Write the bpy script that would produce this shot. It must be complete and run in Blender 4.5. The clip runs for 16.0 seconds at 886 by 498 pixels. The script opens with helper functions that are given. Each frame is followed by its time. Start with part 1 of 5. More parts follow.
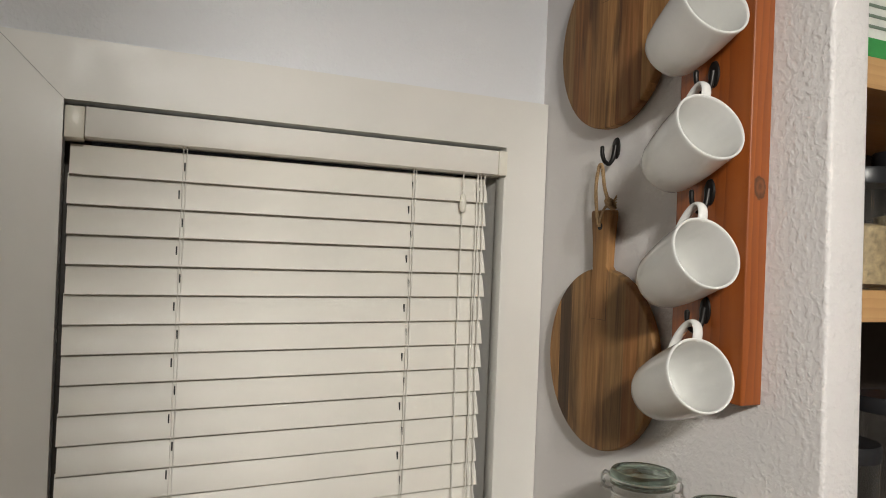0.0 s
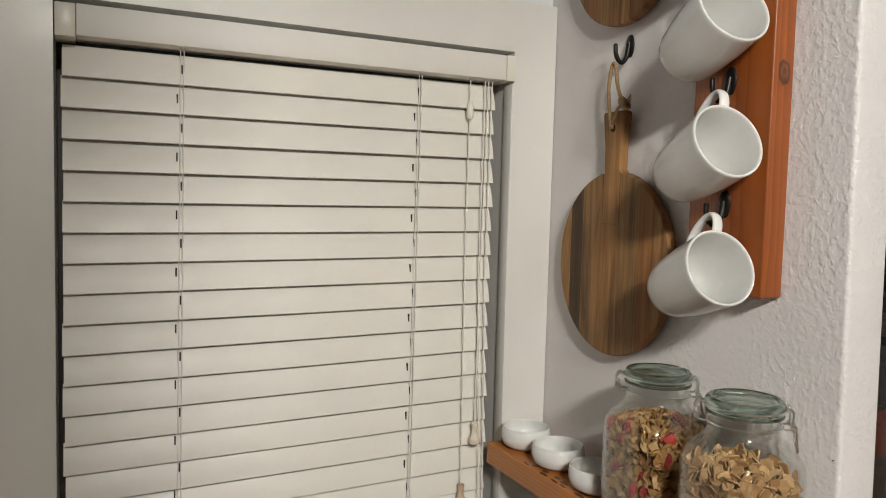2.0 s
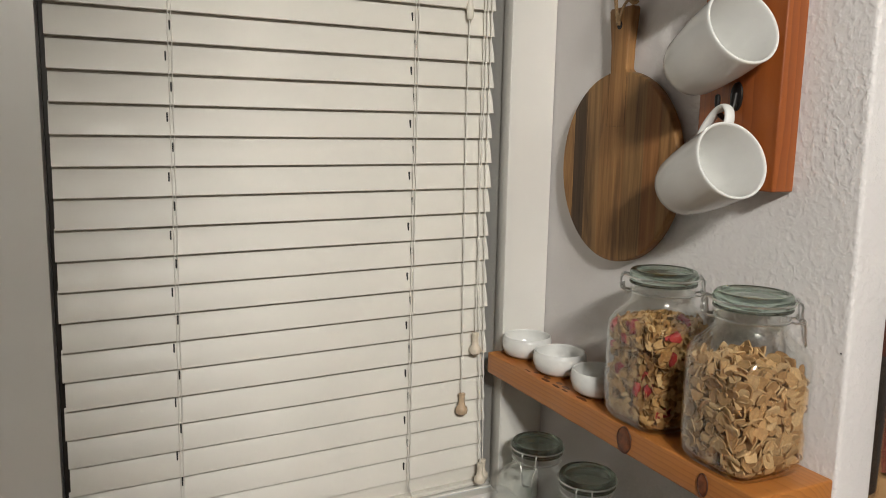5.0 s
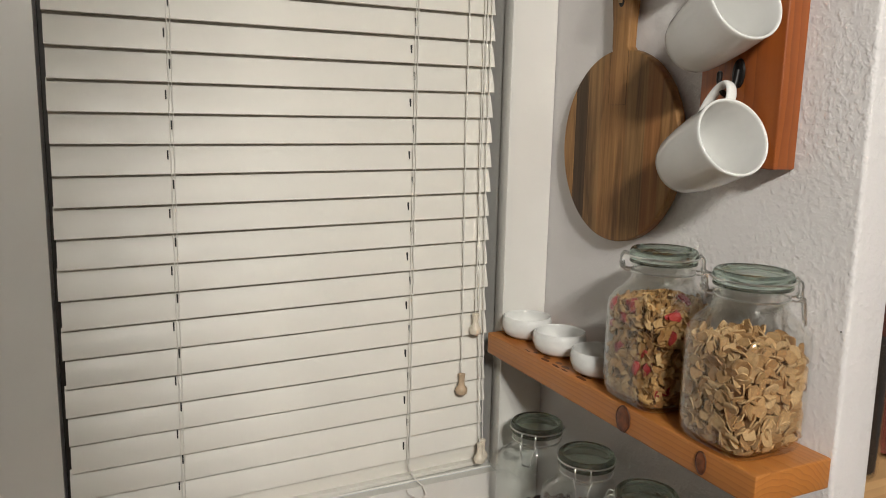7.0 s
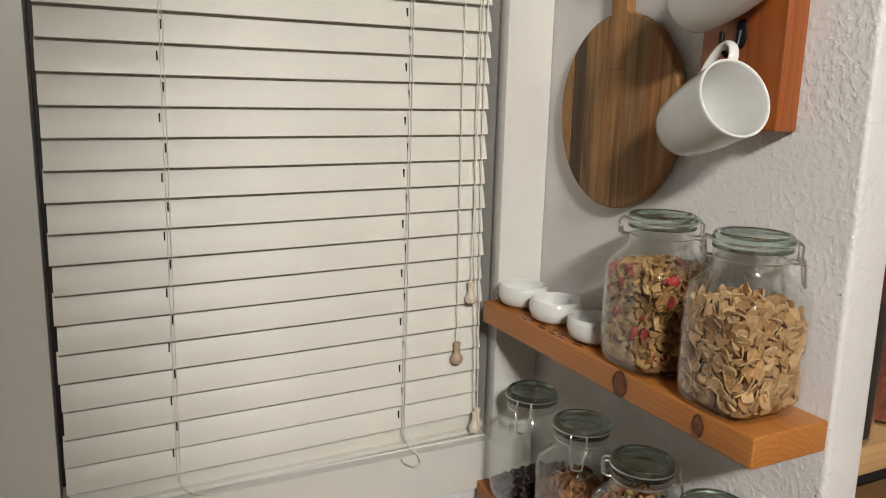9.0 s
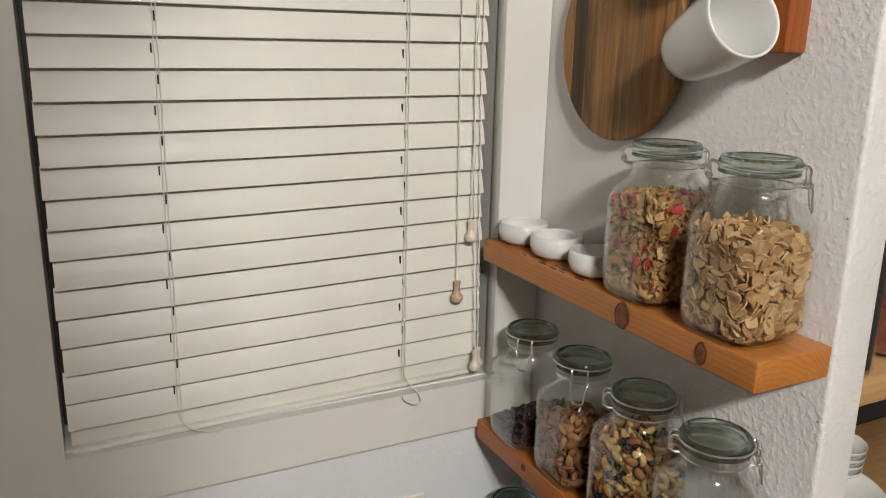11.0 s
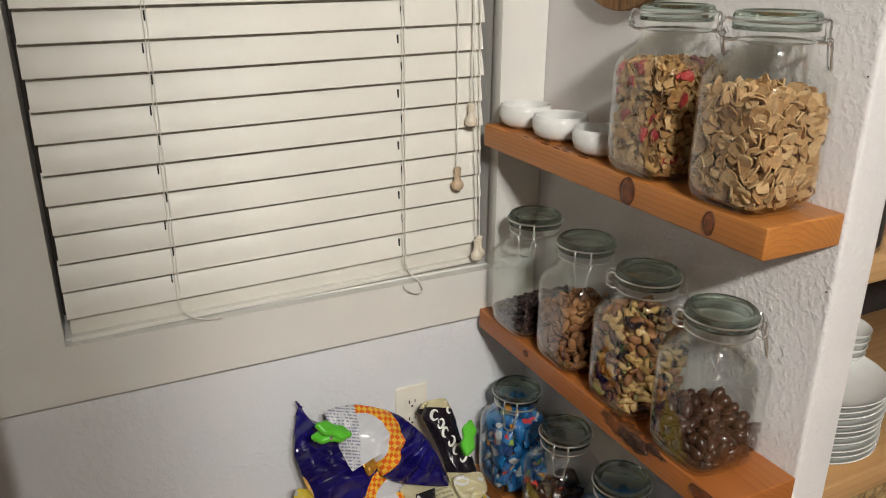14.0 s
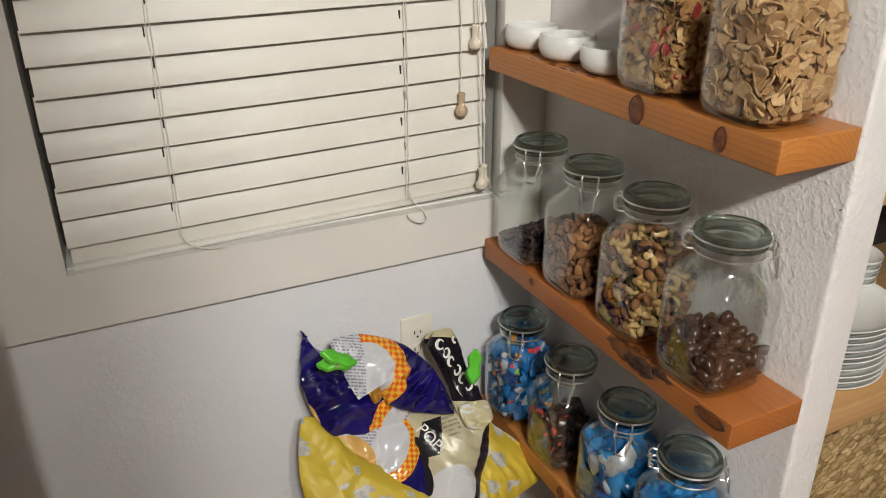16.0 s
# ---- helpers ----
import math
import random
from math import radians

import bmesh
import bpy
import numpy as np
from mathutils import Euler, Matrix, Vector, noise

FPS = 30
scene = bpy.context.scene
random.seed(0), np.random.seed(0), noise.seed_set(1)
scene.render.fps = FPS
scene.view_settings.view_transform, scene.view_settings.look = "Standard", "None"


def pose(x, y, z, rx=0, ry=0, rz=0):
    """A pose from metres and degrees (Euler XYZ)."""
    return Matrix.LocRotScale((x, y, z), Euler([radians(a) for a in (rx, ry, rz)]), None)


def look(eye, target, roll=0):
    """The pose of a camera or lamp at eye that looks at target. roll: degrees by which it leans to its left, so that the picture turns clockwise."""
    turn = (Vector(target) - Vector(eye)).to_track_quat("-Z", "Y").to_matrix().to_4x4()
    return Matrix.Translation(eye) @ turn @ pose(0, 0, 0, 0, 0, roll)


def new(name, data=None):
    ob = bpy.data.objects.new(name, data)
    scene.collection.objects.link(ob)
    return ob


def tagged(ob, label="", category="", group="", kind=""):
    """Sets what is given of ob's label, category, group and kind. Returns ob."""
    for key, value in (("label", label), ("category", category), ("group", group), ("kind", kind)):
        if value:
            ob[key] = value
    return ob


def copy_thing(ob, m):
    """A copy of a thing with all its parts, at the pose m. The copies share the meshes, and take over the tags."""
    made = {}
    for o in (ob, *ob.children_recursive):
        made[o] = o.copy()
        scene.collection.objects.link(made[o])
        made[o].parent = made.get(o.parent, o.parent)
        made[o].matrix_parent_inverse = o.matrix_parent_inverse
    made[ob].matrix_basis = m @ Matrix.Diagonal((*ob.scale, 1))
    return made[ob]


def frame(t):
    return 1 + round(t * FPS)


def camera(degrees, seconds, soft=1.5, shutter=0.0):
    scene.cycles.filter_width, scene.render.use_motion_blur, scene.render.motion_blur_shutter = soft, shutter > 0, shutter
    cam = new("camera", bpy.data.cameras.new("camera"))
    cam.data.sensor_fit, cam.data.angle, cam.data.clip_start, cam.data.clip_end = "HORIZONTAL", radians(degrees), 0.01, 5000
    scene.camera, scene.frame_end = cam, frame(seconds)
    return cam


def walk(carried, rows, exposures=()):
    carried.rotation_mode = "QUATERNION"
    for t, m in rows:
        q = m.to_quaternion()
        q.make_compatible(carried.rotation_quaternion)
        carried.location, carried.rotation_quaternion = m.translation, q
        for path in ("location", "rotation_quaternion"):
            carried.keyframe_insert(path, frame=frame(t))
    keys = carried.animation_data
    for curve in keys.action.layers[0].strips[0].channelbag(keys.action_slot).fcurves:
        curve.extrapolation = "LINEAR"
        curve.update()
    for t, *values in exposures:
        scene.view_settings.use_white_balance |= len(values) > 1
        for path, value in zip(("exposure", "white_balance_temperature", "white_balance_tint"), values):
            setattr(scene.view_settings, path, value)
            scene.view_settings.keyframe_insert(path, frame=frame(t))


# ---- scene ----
cam = camera(61.2, 16.0, soft=0.95)
PATH = [
    (0, (-0.813, -1.284, 1.661), (0.035, 0.527, 1.674), 2.3),
    (0.5, (-0.812, -1.275, 1.641), (0.049, 0.53, 1.62), 2.2),
    (1, (-0.81, -1.267, 1.623), (0.049, 0.538, 1.563), 1.9),
    (1.5, (-0.813, -1.26, 1.612), (0.048, 0.543, 1.515), 1.6),
    (2, (-0.814, -1.251, 1.594), (0.04, 0.553, 1.461), 1.5),
    (2.5, (-0.807, -1.247, 1.581), (0.029, 0.562, 1.406), 1.5),
    (3, (-0.812, -1.24, 1.568), (0.037, 0.559, 1.359), 1.6),
    (3.5, (-0.816, -1.232, 1.557), (0.043, 0.558, 1.316), 1.6),
    (4, (-0.812, -1.229, 1.55), (0.05, 0.555, 1.283), 1.4),
    (6.5, (-0.812, -1.225, 1.529), (0.047, 0.55, 1.2), 1.2),
    (7, (-0.807, -1.227, 1.528), (0.047, 0.549, 1.191), 1.3),
    (7.5, (-0.809, -1.227, 1.529), (0.053, 0.545, 1.189), 1.3),
    (8, (-0.81, -1.228, 1.522), (0.057, 0.541, 1.18), 1.4),
    (8.5, (-0.81, -1.223, 1.513), (0.06, 0.541, 1.149), 1.5),
    (11, (-0.81, -1.21, 1.464), (0.059, 0.521, 0.966), 1.3),
    (11.5, (-0.806, -1.209, 1.452), (0.06, 0.512, 0.917), 1.1),
    (12, (-0.804, -1.208, 1.443), (0.058, 0.505, 0.875), 1.0),
    (12.5, (-0.804, -1.205, 1.435), (0.054, 0.498, 0.831), 1.0),
    (13, (-0.801, -1.201, 1.423), (0.049, 0.491, 0.781), 0.8),
    (13.5, (-0.802, -1.199, 1.412), (0.044, 0.482, 0.734), 0.6),
    (14, (-0.798, -1.199, 1.402), (0.037, 0.474, 0.693), 0.5),
    (14.5, (-0.797, -1.196, 1.397), (0.034, 0.465, 0.654), 0.5),
    (15, (-0.797, -1.193, 1.386), (0.025, 0.457, 0.61), 0.3),
    (15.5, (-0.795, -1.192, 1.373), (0.013, 0.448, 0.564), 0.1),
    (16, (-0.792, -1.193, 1.367), (0.004, 0.435, 0.522), -0.1),
]
walk(cam, [(t, look(e, g, r)) for t, e, g, r in PATH], exposures=[(0.0, -0.23), (8.5, -0.09), (12.0, -0.03), (16.0, 0.15)])

# ---- world and lamps ----
world = bpy.data.worlds.new("night")
world.use_nodes = True
world.node_tree.nodes["Background"].inputs[0].default_value = (0.008, 0.008, 0.008, 1)
world.node_tree.nodes["Background"].inputs[1].default_value = 0.5
scene.world = world


def bulb(x, y, z, watts, radius, colour):
    data = bpy.data.lights.new("lamp_light", "POINT")
    data.shadow_soft_size, data.energy, data.color = radius, watts, colour
    ob = new("lamp_light", data)
    ob.matrix_world = pose(x, y, z)
    return ob


bulb(-0.79, -2.55, 2.44, 74, 0.038, (1.0, 0.978, 0.900))
bulb(-1.00, -2.50, 2.44, 150, 0.090, (1.0, 0.978, 0.925))
scene.cycles.transparent_max_bounces = 40


# ---- materials ----
def material(name, rough=0.5, metal=0.0, spec=0.5):
    m = bpy.data.materials.new(name)
    m.use_nodes = True
    b = m.node_tree.nodes["Principled BSDF"]
    b.inputs["Roughness"].default_value, b.inputs["Metallic"].default_value = rough, metal
    b.inputs["Specular IOR Level"].default_value = spec
    return m, m.node_tree.nodes, m.node_tree.links, b


def coords(n, l, scale=(1, 1, 1), loc=(0, 0, 0), kind="Object"):
    tc, mp = n.new("ShaderNodeTexCoord"), n.new("ShaderNodeMapping")
    l.new(tc.outputs[kind], mp.inputs[0])
    mp.inputs["Scale"].default_value, mp.inputs["Location"].default_value = scale, loc
    return mp.outputs[0]


def noise_tex(n, l, vec, scale, detail=4, rough=0.55, distort=0.0):
    t = n.new("ShaderNodeTexNoise")
    t.inputs["Scale"].default_value, t.inputs["Detail"].default_value = scale, detail
    t.inputs["Roughness"].default_value, t.inputs["Distortion"].default_value = rough, distort
    l.new(vec, t.inputs["Vector"])
    return t.outputs["Fac"]


def ramp(n, l, fac, stops):
    r = n.new("ShaderNodeValToRGB")
    e = r.color_ramp.elements
    while len(e) < len(stops):
        e.new(0.5)
    for k, (p, c) in enumerate(stops):
        e[k].position, e[k].color = p, (*c, 1)
    l.new(fac, r.inputs[0])
    return r.outputs[0]


def mixed(n, l, fac, a, b, how="MIX"):
    m = n.new("ShaderNodeMix")
    m.data_type, m.blend_type = "RGBA", how
    for sock, v in ((m.inputs[0], fac), (m.inputs[6], a), (m.inputs[7], b)):
        if isinstance(v, (int, float)):
            sock.default_value = v
        elif isinstance(v, tuple):
            sock.default_value = (*v, 1)
        else:
            l.new(v, sock)
    return m.outputs[2]


def maths(n, l, op, a, b=0.0, c=0.0):
    m = n.new("ShaderNodeMath")
    m.operation = op
    for sock, v in zip(m.inputs, (a, b, c)):
        if isinstance(v, (int, float)):
            sock.default_value = v
        else:
            l.new(v, sock)
    return m.outputs[0]


def bump(n, l, b, height, strength, dist):
    k = n.new("ShaderNodeBump")
    k.inputs["Strength"].default_value, k.inputs["Distance"].default_value = strength, dist
    l.new(height, k.inputs["Height"])
    l.new(k.outputs[0], b.inputs["Normal"])


def knockdown(name, colour, depth, grain=105, low=0.5, skim=False):
    """Painted knockdown plaster: flat islands, small pits, faint smudges; skim: trowelled smooth near the corner at y 0."""
    m, n, l, b = material(name, 0.62)
    v = coords(n, l)
    big = noise_tex(n, l, v, 2.2, 3)
    l.new(ramp(n, l, big, [(0.25, tuple(c * 0.93 for c in colour)), (0.75, colour)]), b.inputs["Base Color"])
    isl = noise_tex(n, l, v, grain, 2, 0.55, 0.25)
    isl = ramp(n, l, isl, [(0.44, (0, 0, 0)), (0.68, (1, 1, 1))])
    patch = ramp(n, l, noise_tex(n, l, v, 4.5, 2), [(0.40, (low,) * 3), (0.66, (1, 1, 1))])
    if skim:
        sep = n.new("ShaderNodeSeparateXYZ")
        l.new(v, sep.inputs[0])
        out = maths(n, l, "MULTIPLY_ADD", sep.outputs["Y"], -1.0, maths(n, l, "MULTIPLY", noise_tex(n, l, v, 6, 2), 0.25))
        patch = mixed(n, l, 1.0, patch, ramp(n, l, out, [(0.34, (0.10,) * 3), (0.54, (1, 1, 1))]), "MULTIPLY")
    fine = noise_tex(n, l, v, 260, 3)
    h = mixed(n, l, 0.24, mixed(n, l, 1.0, isl, patch, "MULTIPLY"), fine)
    bump(n, l, b, h, 0.58, depth)
    return m


def paint(name, colour, rough=0.35, grain=0.15):
    m, n, l, b = material(name, rough)
    v = coords(n, l)
    l.new(ramp(n, l, noise_tex(n, l, v, 5, 4), [(0.3, tuple(c * 0.94 for c in colour)), (0.7, colour)]), b.inputs["Base Color"])
    l.new(ramp(n, l, noise_tex(n, l, v, 14, 4), [(0.3, (rough - 0.06,) * 3), (0.7, (rough + 0.09,) * 3)]), b.inputs["Roughness"])
    bump(n, l, b, noise_tex(n, l, v, 90, 3), grain, 0.0008)
    return m


def wood(name, light, mid, dark, axis="Y", ring=34.0, centre=(0.05, 0, -0.08), rough=0.42, knots=(), fine=1.0):
    """Sawn timber: growth rings round a pith line along the axis, long fibres and knots."""
    m, n, l, b = material(name, rough)
    k = "XYZ".index(axis)
    v = coords(n, l)
    stretch = [1.0, 1.0, 1.0]
    stretch[k] = 0.10
    warp = noise_tex(n, l, coords(n, l, tuple(stretch)), 9, 3)
    off = n.new("ShaderNodeVectorMath")
    off.operation = "MULTIPLY_ADD"
    l.new(warp, off.inputs[0])
    off.inputs[1].default_value = (0.035, 0.0, 0.035) if axis == "Y" else (0.035, 0.035, 0.0)
    l.new(coords(n, l, loc=tuple(-c for c in centre)), off.inputs[2])
    wave = n.new("ShaderNodeTexWave")
    wave.wave_type, wave.rings_direction, wave.wave_profile = "RINGS", axis, "SAW"
    wave.inputs["Scale"].default_value, wave.inputs["Distortion"].default_value = ring, 1.0
    wave.inputs["Detail"].default_value = 2.0
    l.new(off.outputs[0], wave.inputs["Vector"])
    col = ramp(n, l, wave.outputs["Fac"], [(0.0, light), (0.62, mid), (0.93, dark), (1.0, light)])
    fib = [150.0, 150.0, 150.0]
    fib[k] = 4.0
    fibre = noise_tex(n, l, coords(n, l, tuple(fib)), 1.0, 4)
    col = mixed(n, l, 0.35 * fine, col, ramp(n, l, fibre, [(0.3, dark), (0.7, light)]))
    big = noise_tex(n, l, coords(n, l, tuple(stretch)), 14, 3)
    col = mixed(n, l, 0.52, col, ramp(n, l, big, [(0.32, mid), (0.7, light)]))
    for (kx, ky, kz), (sx, sy, sz) in knots:
        d = n.new("ShaderNodeVectorMath")
        d.operation = "LENGTH"
        l.new(coords(n, l, (1 / sx, 1 / sy, 1 / sz), (-kx / sx, -ky / sy, -kz / sz)), d.inputs[0])
        r = maths(n, l, "ADD", d.outputs["Value"], maths(n, l, "MULTIPLY", maths(n, l, "SUBTRACT", noise_tex(n, l, v, 90, 3), 0.5), 0.9))
        body = ramp(n, l, r, [(0.0, (0.085, 0.028, 0.010)), (0.45, (0.17, 0.058, 0.018)), (0.72, (0.10, 0.034, 0.011)), (0.86, (0.05, 0.018, 0.007)), (1.0, (0.20, 0.07, 0.02))])
        f = ramp(n, l, r, [(0.80, (1, 1, 1)), (1.12, (0, 0, 0))])
        col = mixed(n, l, f, col, body)
    l.new(col, b.inputs["Base Color"])
    l.new(ramp(n, l, fibre, [(0.3, (rough - 0.08,) * 3), (0.7, (rough + 0.12,) * 3)]), b.inputs["Roughness"])
    bump(n, l, b, mixed(n, l, 0.6, wave.outputs["Fac"], fibre), 0.15, 0.0006)
    return m


def strip_wood(name, strips, half, seed=0.0):
    """Hardwood board glued up of strips, listed from +y to -y as (share, tone); fibres along z."""
    m, n, l, b = material(name, 0.6, 0.0, 0.3)
    v = coords(n, l)
    sep = n.new("ShaderNodeSeparateXYZ")
    l.new(v, sep.inputs[0])
    wob = noise_tex(n, l, coords(n, l, (1, 1, 0.25), (seed, 0, 0)), 9, 3)
    across = maths(n, l, "MULTIPLY_ADD", sep.outputs["Y"], -0.5 / half, 0.5)
    r = n.new("ShaderNodeValToRGB")
    r.color_ramp.interpolation = "CONSTANT"
    e, at = r.color_ramp.elements, 0.0
    while len(e) < len(strips):
        e.new(0.5)
    for k, (share, c) in enumerate(strips):
        e[k].position, e[k].color = at, (*c, 1)
        at += share
    l.new(across, r.inputs[0])
    tone = r.outputs[0]
    fibre = noise_tex(n, l, coords(n, l, (60, 75, 3.5), (seed, seed, 0)), 1.0, 5, 0.62, 0.5)
    streak = noise_tex(n, l, coords(n, l, (8, 26, 2.4), (0, seed, seed)), 1.0, 4, 0.6, 0.9)
    col = mixed(n, l, 1.0, tone, ramp(n, l, fibre, [(0.28, (0.46, 0.42, 0.38)), (0.72, (1.34, 1.34, 1.34))]), "MULTIPLY")
    dark = ramp(n, l, streak, [(0.53, (0, 0, 0)), (0.68, (0.72,) * 3)])
    col = mixed(n, l, dark, col, (0.040, 0.020, 0.011))
    pale = ramp(n, l, noise_tex(n, l, coords(n, l, (6, 34, 3.0), (seed, 2.0, seed)), 1.0, 4, 0.6, 0.6), [(0.54, (0, 0, 0)), (0.70, (0.55,) * 3)])
    col = mixed(n, l, pale, col, (0.36, 0.19, 0.07))
    l.new(col, b.inputs["Base Color"])
    bump(n, l, b, mixed(n, l, 0.5, fibre, wob), 0.2, 0.0006)
    return m


def clear_glass(name, tint, gloss=1.0, bend=0.0):
    """Clear glass: lets light through and mirrors more at a slant; bend: the share that refracts."""
    m = bpy.data.materials.new(name)
    m.use_nodes = True
    n, l = m.node_tree.nodes, m.node_tree.links
    n.remove(n["Principled BSDF"])
    tr, gl, fr, mx = n.new("ShaderNodeBsdfTransparent"), n.new("ShaderNodeBsdfGlossy"), n.new("ShaderNodeLayerWeight"), n.new("ShaderNodeMixShader")
    tr.inputs[0].default_value = (*tint, 1)
    gl.inputs["Roughness"].default_value = 0.02
    gl.inputs["Color"].default_value = (gloss, gloss, gloss, 1)
    fr.inputs["Blend"].default_value = 0.5
    wob = n.new("ShaderNodeBump")
    wob.inputs["Strength"].default_value, wob.inputs["Distance"].default_value = 0.18, 0.0015
    l.new(noise_tex(n, l, coords(n, l), 22, 2), wob.inputs["Height"])
    l.new(wob.outputs[0], gl.inputs["Normal"])
    l.new(maths(n, l, "MULTIPLY_ADD", maths(n, l, "POWER", fr.outputs["Facing"], 4.0), 0.90, 0.040), mx.inputs[0]), l.new(tr.outputs[0], mx.inputs[1]), l.new(gl.outputs[0], mx.inputs[2])
    gs, both = n.new("ShaderNodeBsdfGlass"), n.new("ShaderNodeMixShader")
    gs.inputs["Color"].default_value = (*tint, 1)
    gs.inputs["Roughness"].default_value, gs.inputs["IOR"].default_value = 0.0, 1.45
    both.inputs[0].default_value = bend
    l.new(mx.outputs[0], both.inputs[1]), l.new(gs.outputs[0], both.inputs[2])
    l.new(both.outputs[0], n["Material Output"].inputs[0])
    return m


def plain(name, colour, rough=0.5, metal=0.0, vary=0.12, scale=30, island=0.0):
    """One colour with a little mottling; island: how far joined pieces differ in tone."""
    m, n, l, b = material(name, rough, metal)
    lo, hi = tuple(c * (1 - vary) for c in colour), tuple(min(1, c * (1 + vary)) for c in colour)
    col = ramp(n, l, noise_tex(n, l, coords(n, l), scale, 4), [(0.3, lo), (0.7, hi)])
    if island:
        g = n.new("ShaderNodeNewGeometry")
        f = ramp(n, l, g.outputs["Random Per Island"], [(0.0, (1 - island,) * 3), (1.0, (1, 1, 1))])
        col = mixed(n, l, 1.0, col, f, "MULTIPLY")
    l.new(col, b.inputs["Base Color"])
    bump(n, l, b, noise_tex(n, l, coords(n, l), scale * 4, 3), 0.15, 0.0006)
    return m


def tones(name, stops, rough=0.6, scale=120, depth=0.0008):
    """Joined pieces, each with a tone of its own out of the row."""
    m, n, l, b = material(name, rough)
    g = n.new("ShaderNodeNewGeometry")
    col = ramp(n, l, g.outputs["Random Per Island"], stops)
    f = ramp(n, l, noise_tex(n, l, coords(n, l), scale, 4), [(0.3, (0.72,) * 3), (0.7, (1, 1, 1))])
    l.new(mixed(n, l, 1.0, col, f, "MULTIPLY"), b.inputs["Base Color"])
    bump(n, l, b, noise_tex(n, l, coords(n, l), scale * 2, 3), 0.4, depth)
    return m


WALL = knockdown("wall_plaster", (0.725, 0.695, 0.682), 0.0024, 110, 0.45, True)
SMOOTH = knockdown("wall_smooth", (0.775, 0.780, 0.795), 0.0028, 95, 0.12)
# for surfaces out of view: darkened so less light bounces into the nook
DULL = paint("low_bounce_wall", (0.15, 0.146, 0.142), 0.7)
TRIM = paint("trim_paint", (0.755, 0.735, 0.685), 0.36)
BLIND = paint("blind_white", (0.78, 0.75, 0.68), 0.42, 0.05)
VALANCE = paint("valance_gloss", (0.78, 0.75, 0.69), 0.50, 0.05)
CAP = paint("cap_plastic", (0.80, 0.76, 0.66), 0.35, 0.05)
# ceiling out of view, its tone lowered to weaken the bounce from above
CEIL = paint("low_bounce_ceiling", (0.26, 0.26, 0.26), 0.7)
FLOOR = wood("floor_wood", (0.30, 0.17, 0.09), (0.22, 0.12, 0.06), (0.12, 0.06, 0.03), "X")
DARK = plain("dark_gap", (0.02, 0.02, 0.02), 0.8)
CORD = plain("cord_white", (0.75, 0.72, 0.66), 0.8)
STEEL = plain("steel_wire", (0.66, 0.66, 0.64), 0.30, 0.94)
IRON = plain("black_iron", (0.018, 0.016, 0.015), 0.38, 0.6)
GLASS = clear_glass("jar_glass", (0.978, 0.985, 0.981))
LIDGLASS = clear_glass("lid_glass", (0.855, 0.912, 0.88), 1.0, 0.85)
RUBBER = clear_glass("gasket_rubber", (0.70, 0.72, 0.68), 0.5, 0.3)
CERAMIC = plain("mug_glaze", (0.74, 0.735, 0.71), 0.12, 0.0, 0.02)
BISQUE = plain("raw_clay", (0.55, 0.40, 0.28), 0.8)
ROPE = plain("jute_rope", (0.31, 0.20, 0.10), 0.9, 0.0, 0.35, 400)
PLASTIC = plain("outlet_plastic", (0.80, 0.76, 0.66), 0.3, 0.0, 0.03)


# ---- building helpers ----
def box(bm, x0, x1, y0, y1, z0, z1, bevel=0.0, segs=2):
    vs = [bm.verts.new((x, y, z)) for x in (x0, x1) for y in (y0, y1) for z in (z0, z1)]
    fs = [bm.faces.new([vs[k] for k in q]) for q in ((0, 1, 3, 2), (4, 6, 7, 5), (0, 4, 5, 1), (2, 3, 7, 6), (0, 2, 6, 4), (1, 5, 7, 3))]
    if bevel:
        bmesh.ops.bevel(bm, geom=list({e for f in fs for e in f.edges}), offset=bevel, segments=segs, profile=0.5, affect="EDGES")
    return bm


def mesh_of(name, bm, mat, smooth=True, angle=40):
    bmesh.ops.recalc_face_normals(bm, faces=bm.faces)
    me = bpy.data.meshes.new(name)
    bm.to_mesh(me)
    bm.free()
    for k in (mat if isinstance(mat, (list, tuple)) else [mat]):
        me.materials.append(k)
    if smooth:
        me.polygons.foreach_set("use_smooth", [True] * len(me.polygons))
        me.set_sharp_from_angle(angle=radians(angle))
    return me


def part(name, bm, mat, parent=None, label="", smooth=True, angle=40):
    ob = new(name, mesh_of(name, bm, mat, smooth, angle))
    if parent is not None:
        ob.parent = parent
    if label:
        ob["label"] = label
    return ob


def setting(name, bm, mat, label, category):
    return tagged(part(name, bm, mat), label, category, kind="structure")


def empty(name, label, category, m=None, group="", kind=""):
    ob = tagged(new(name), label, category, group, kind)
    ob.empty_display_size = 0.02
    if m is not None:
        ob.matrix_world = m
    return ob


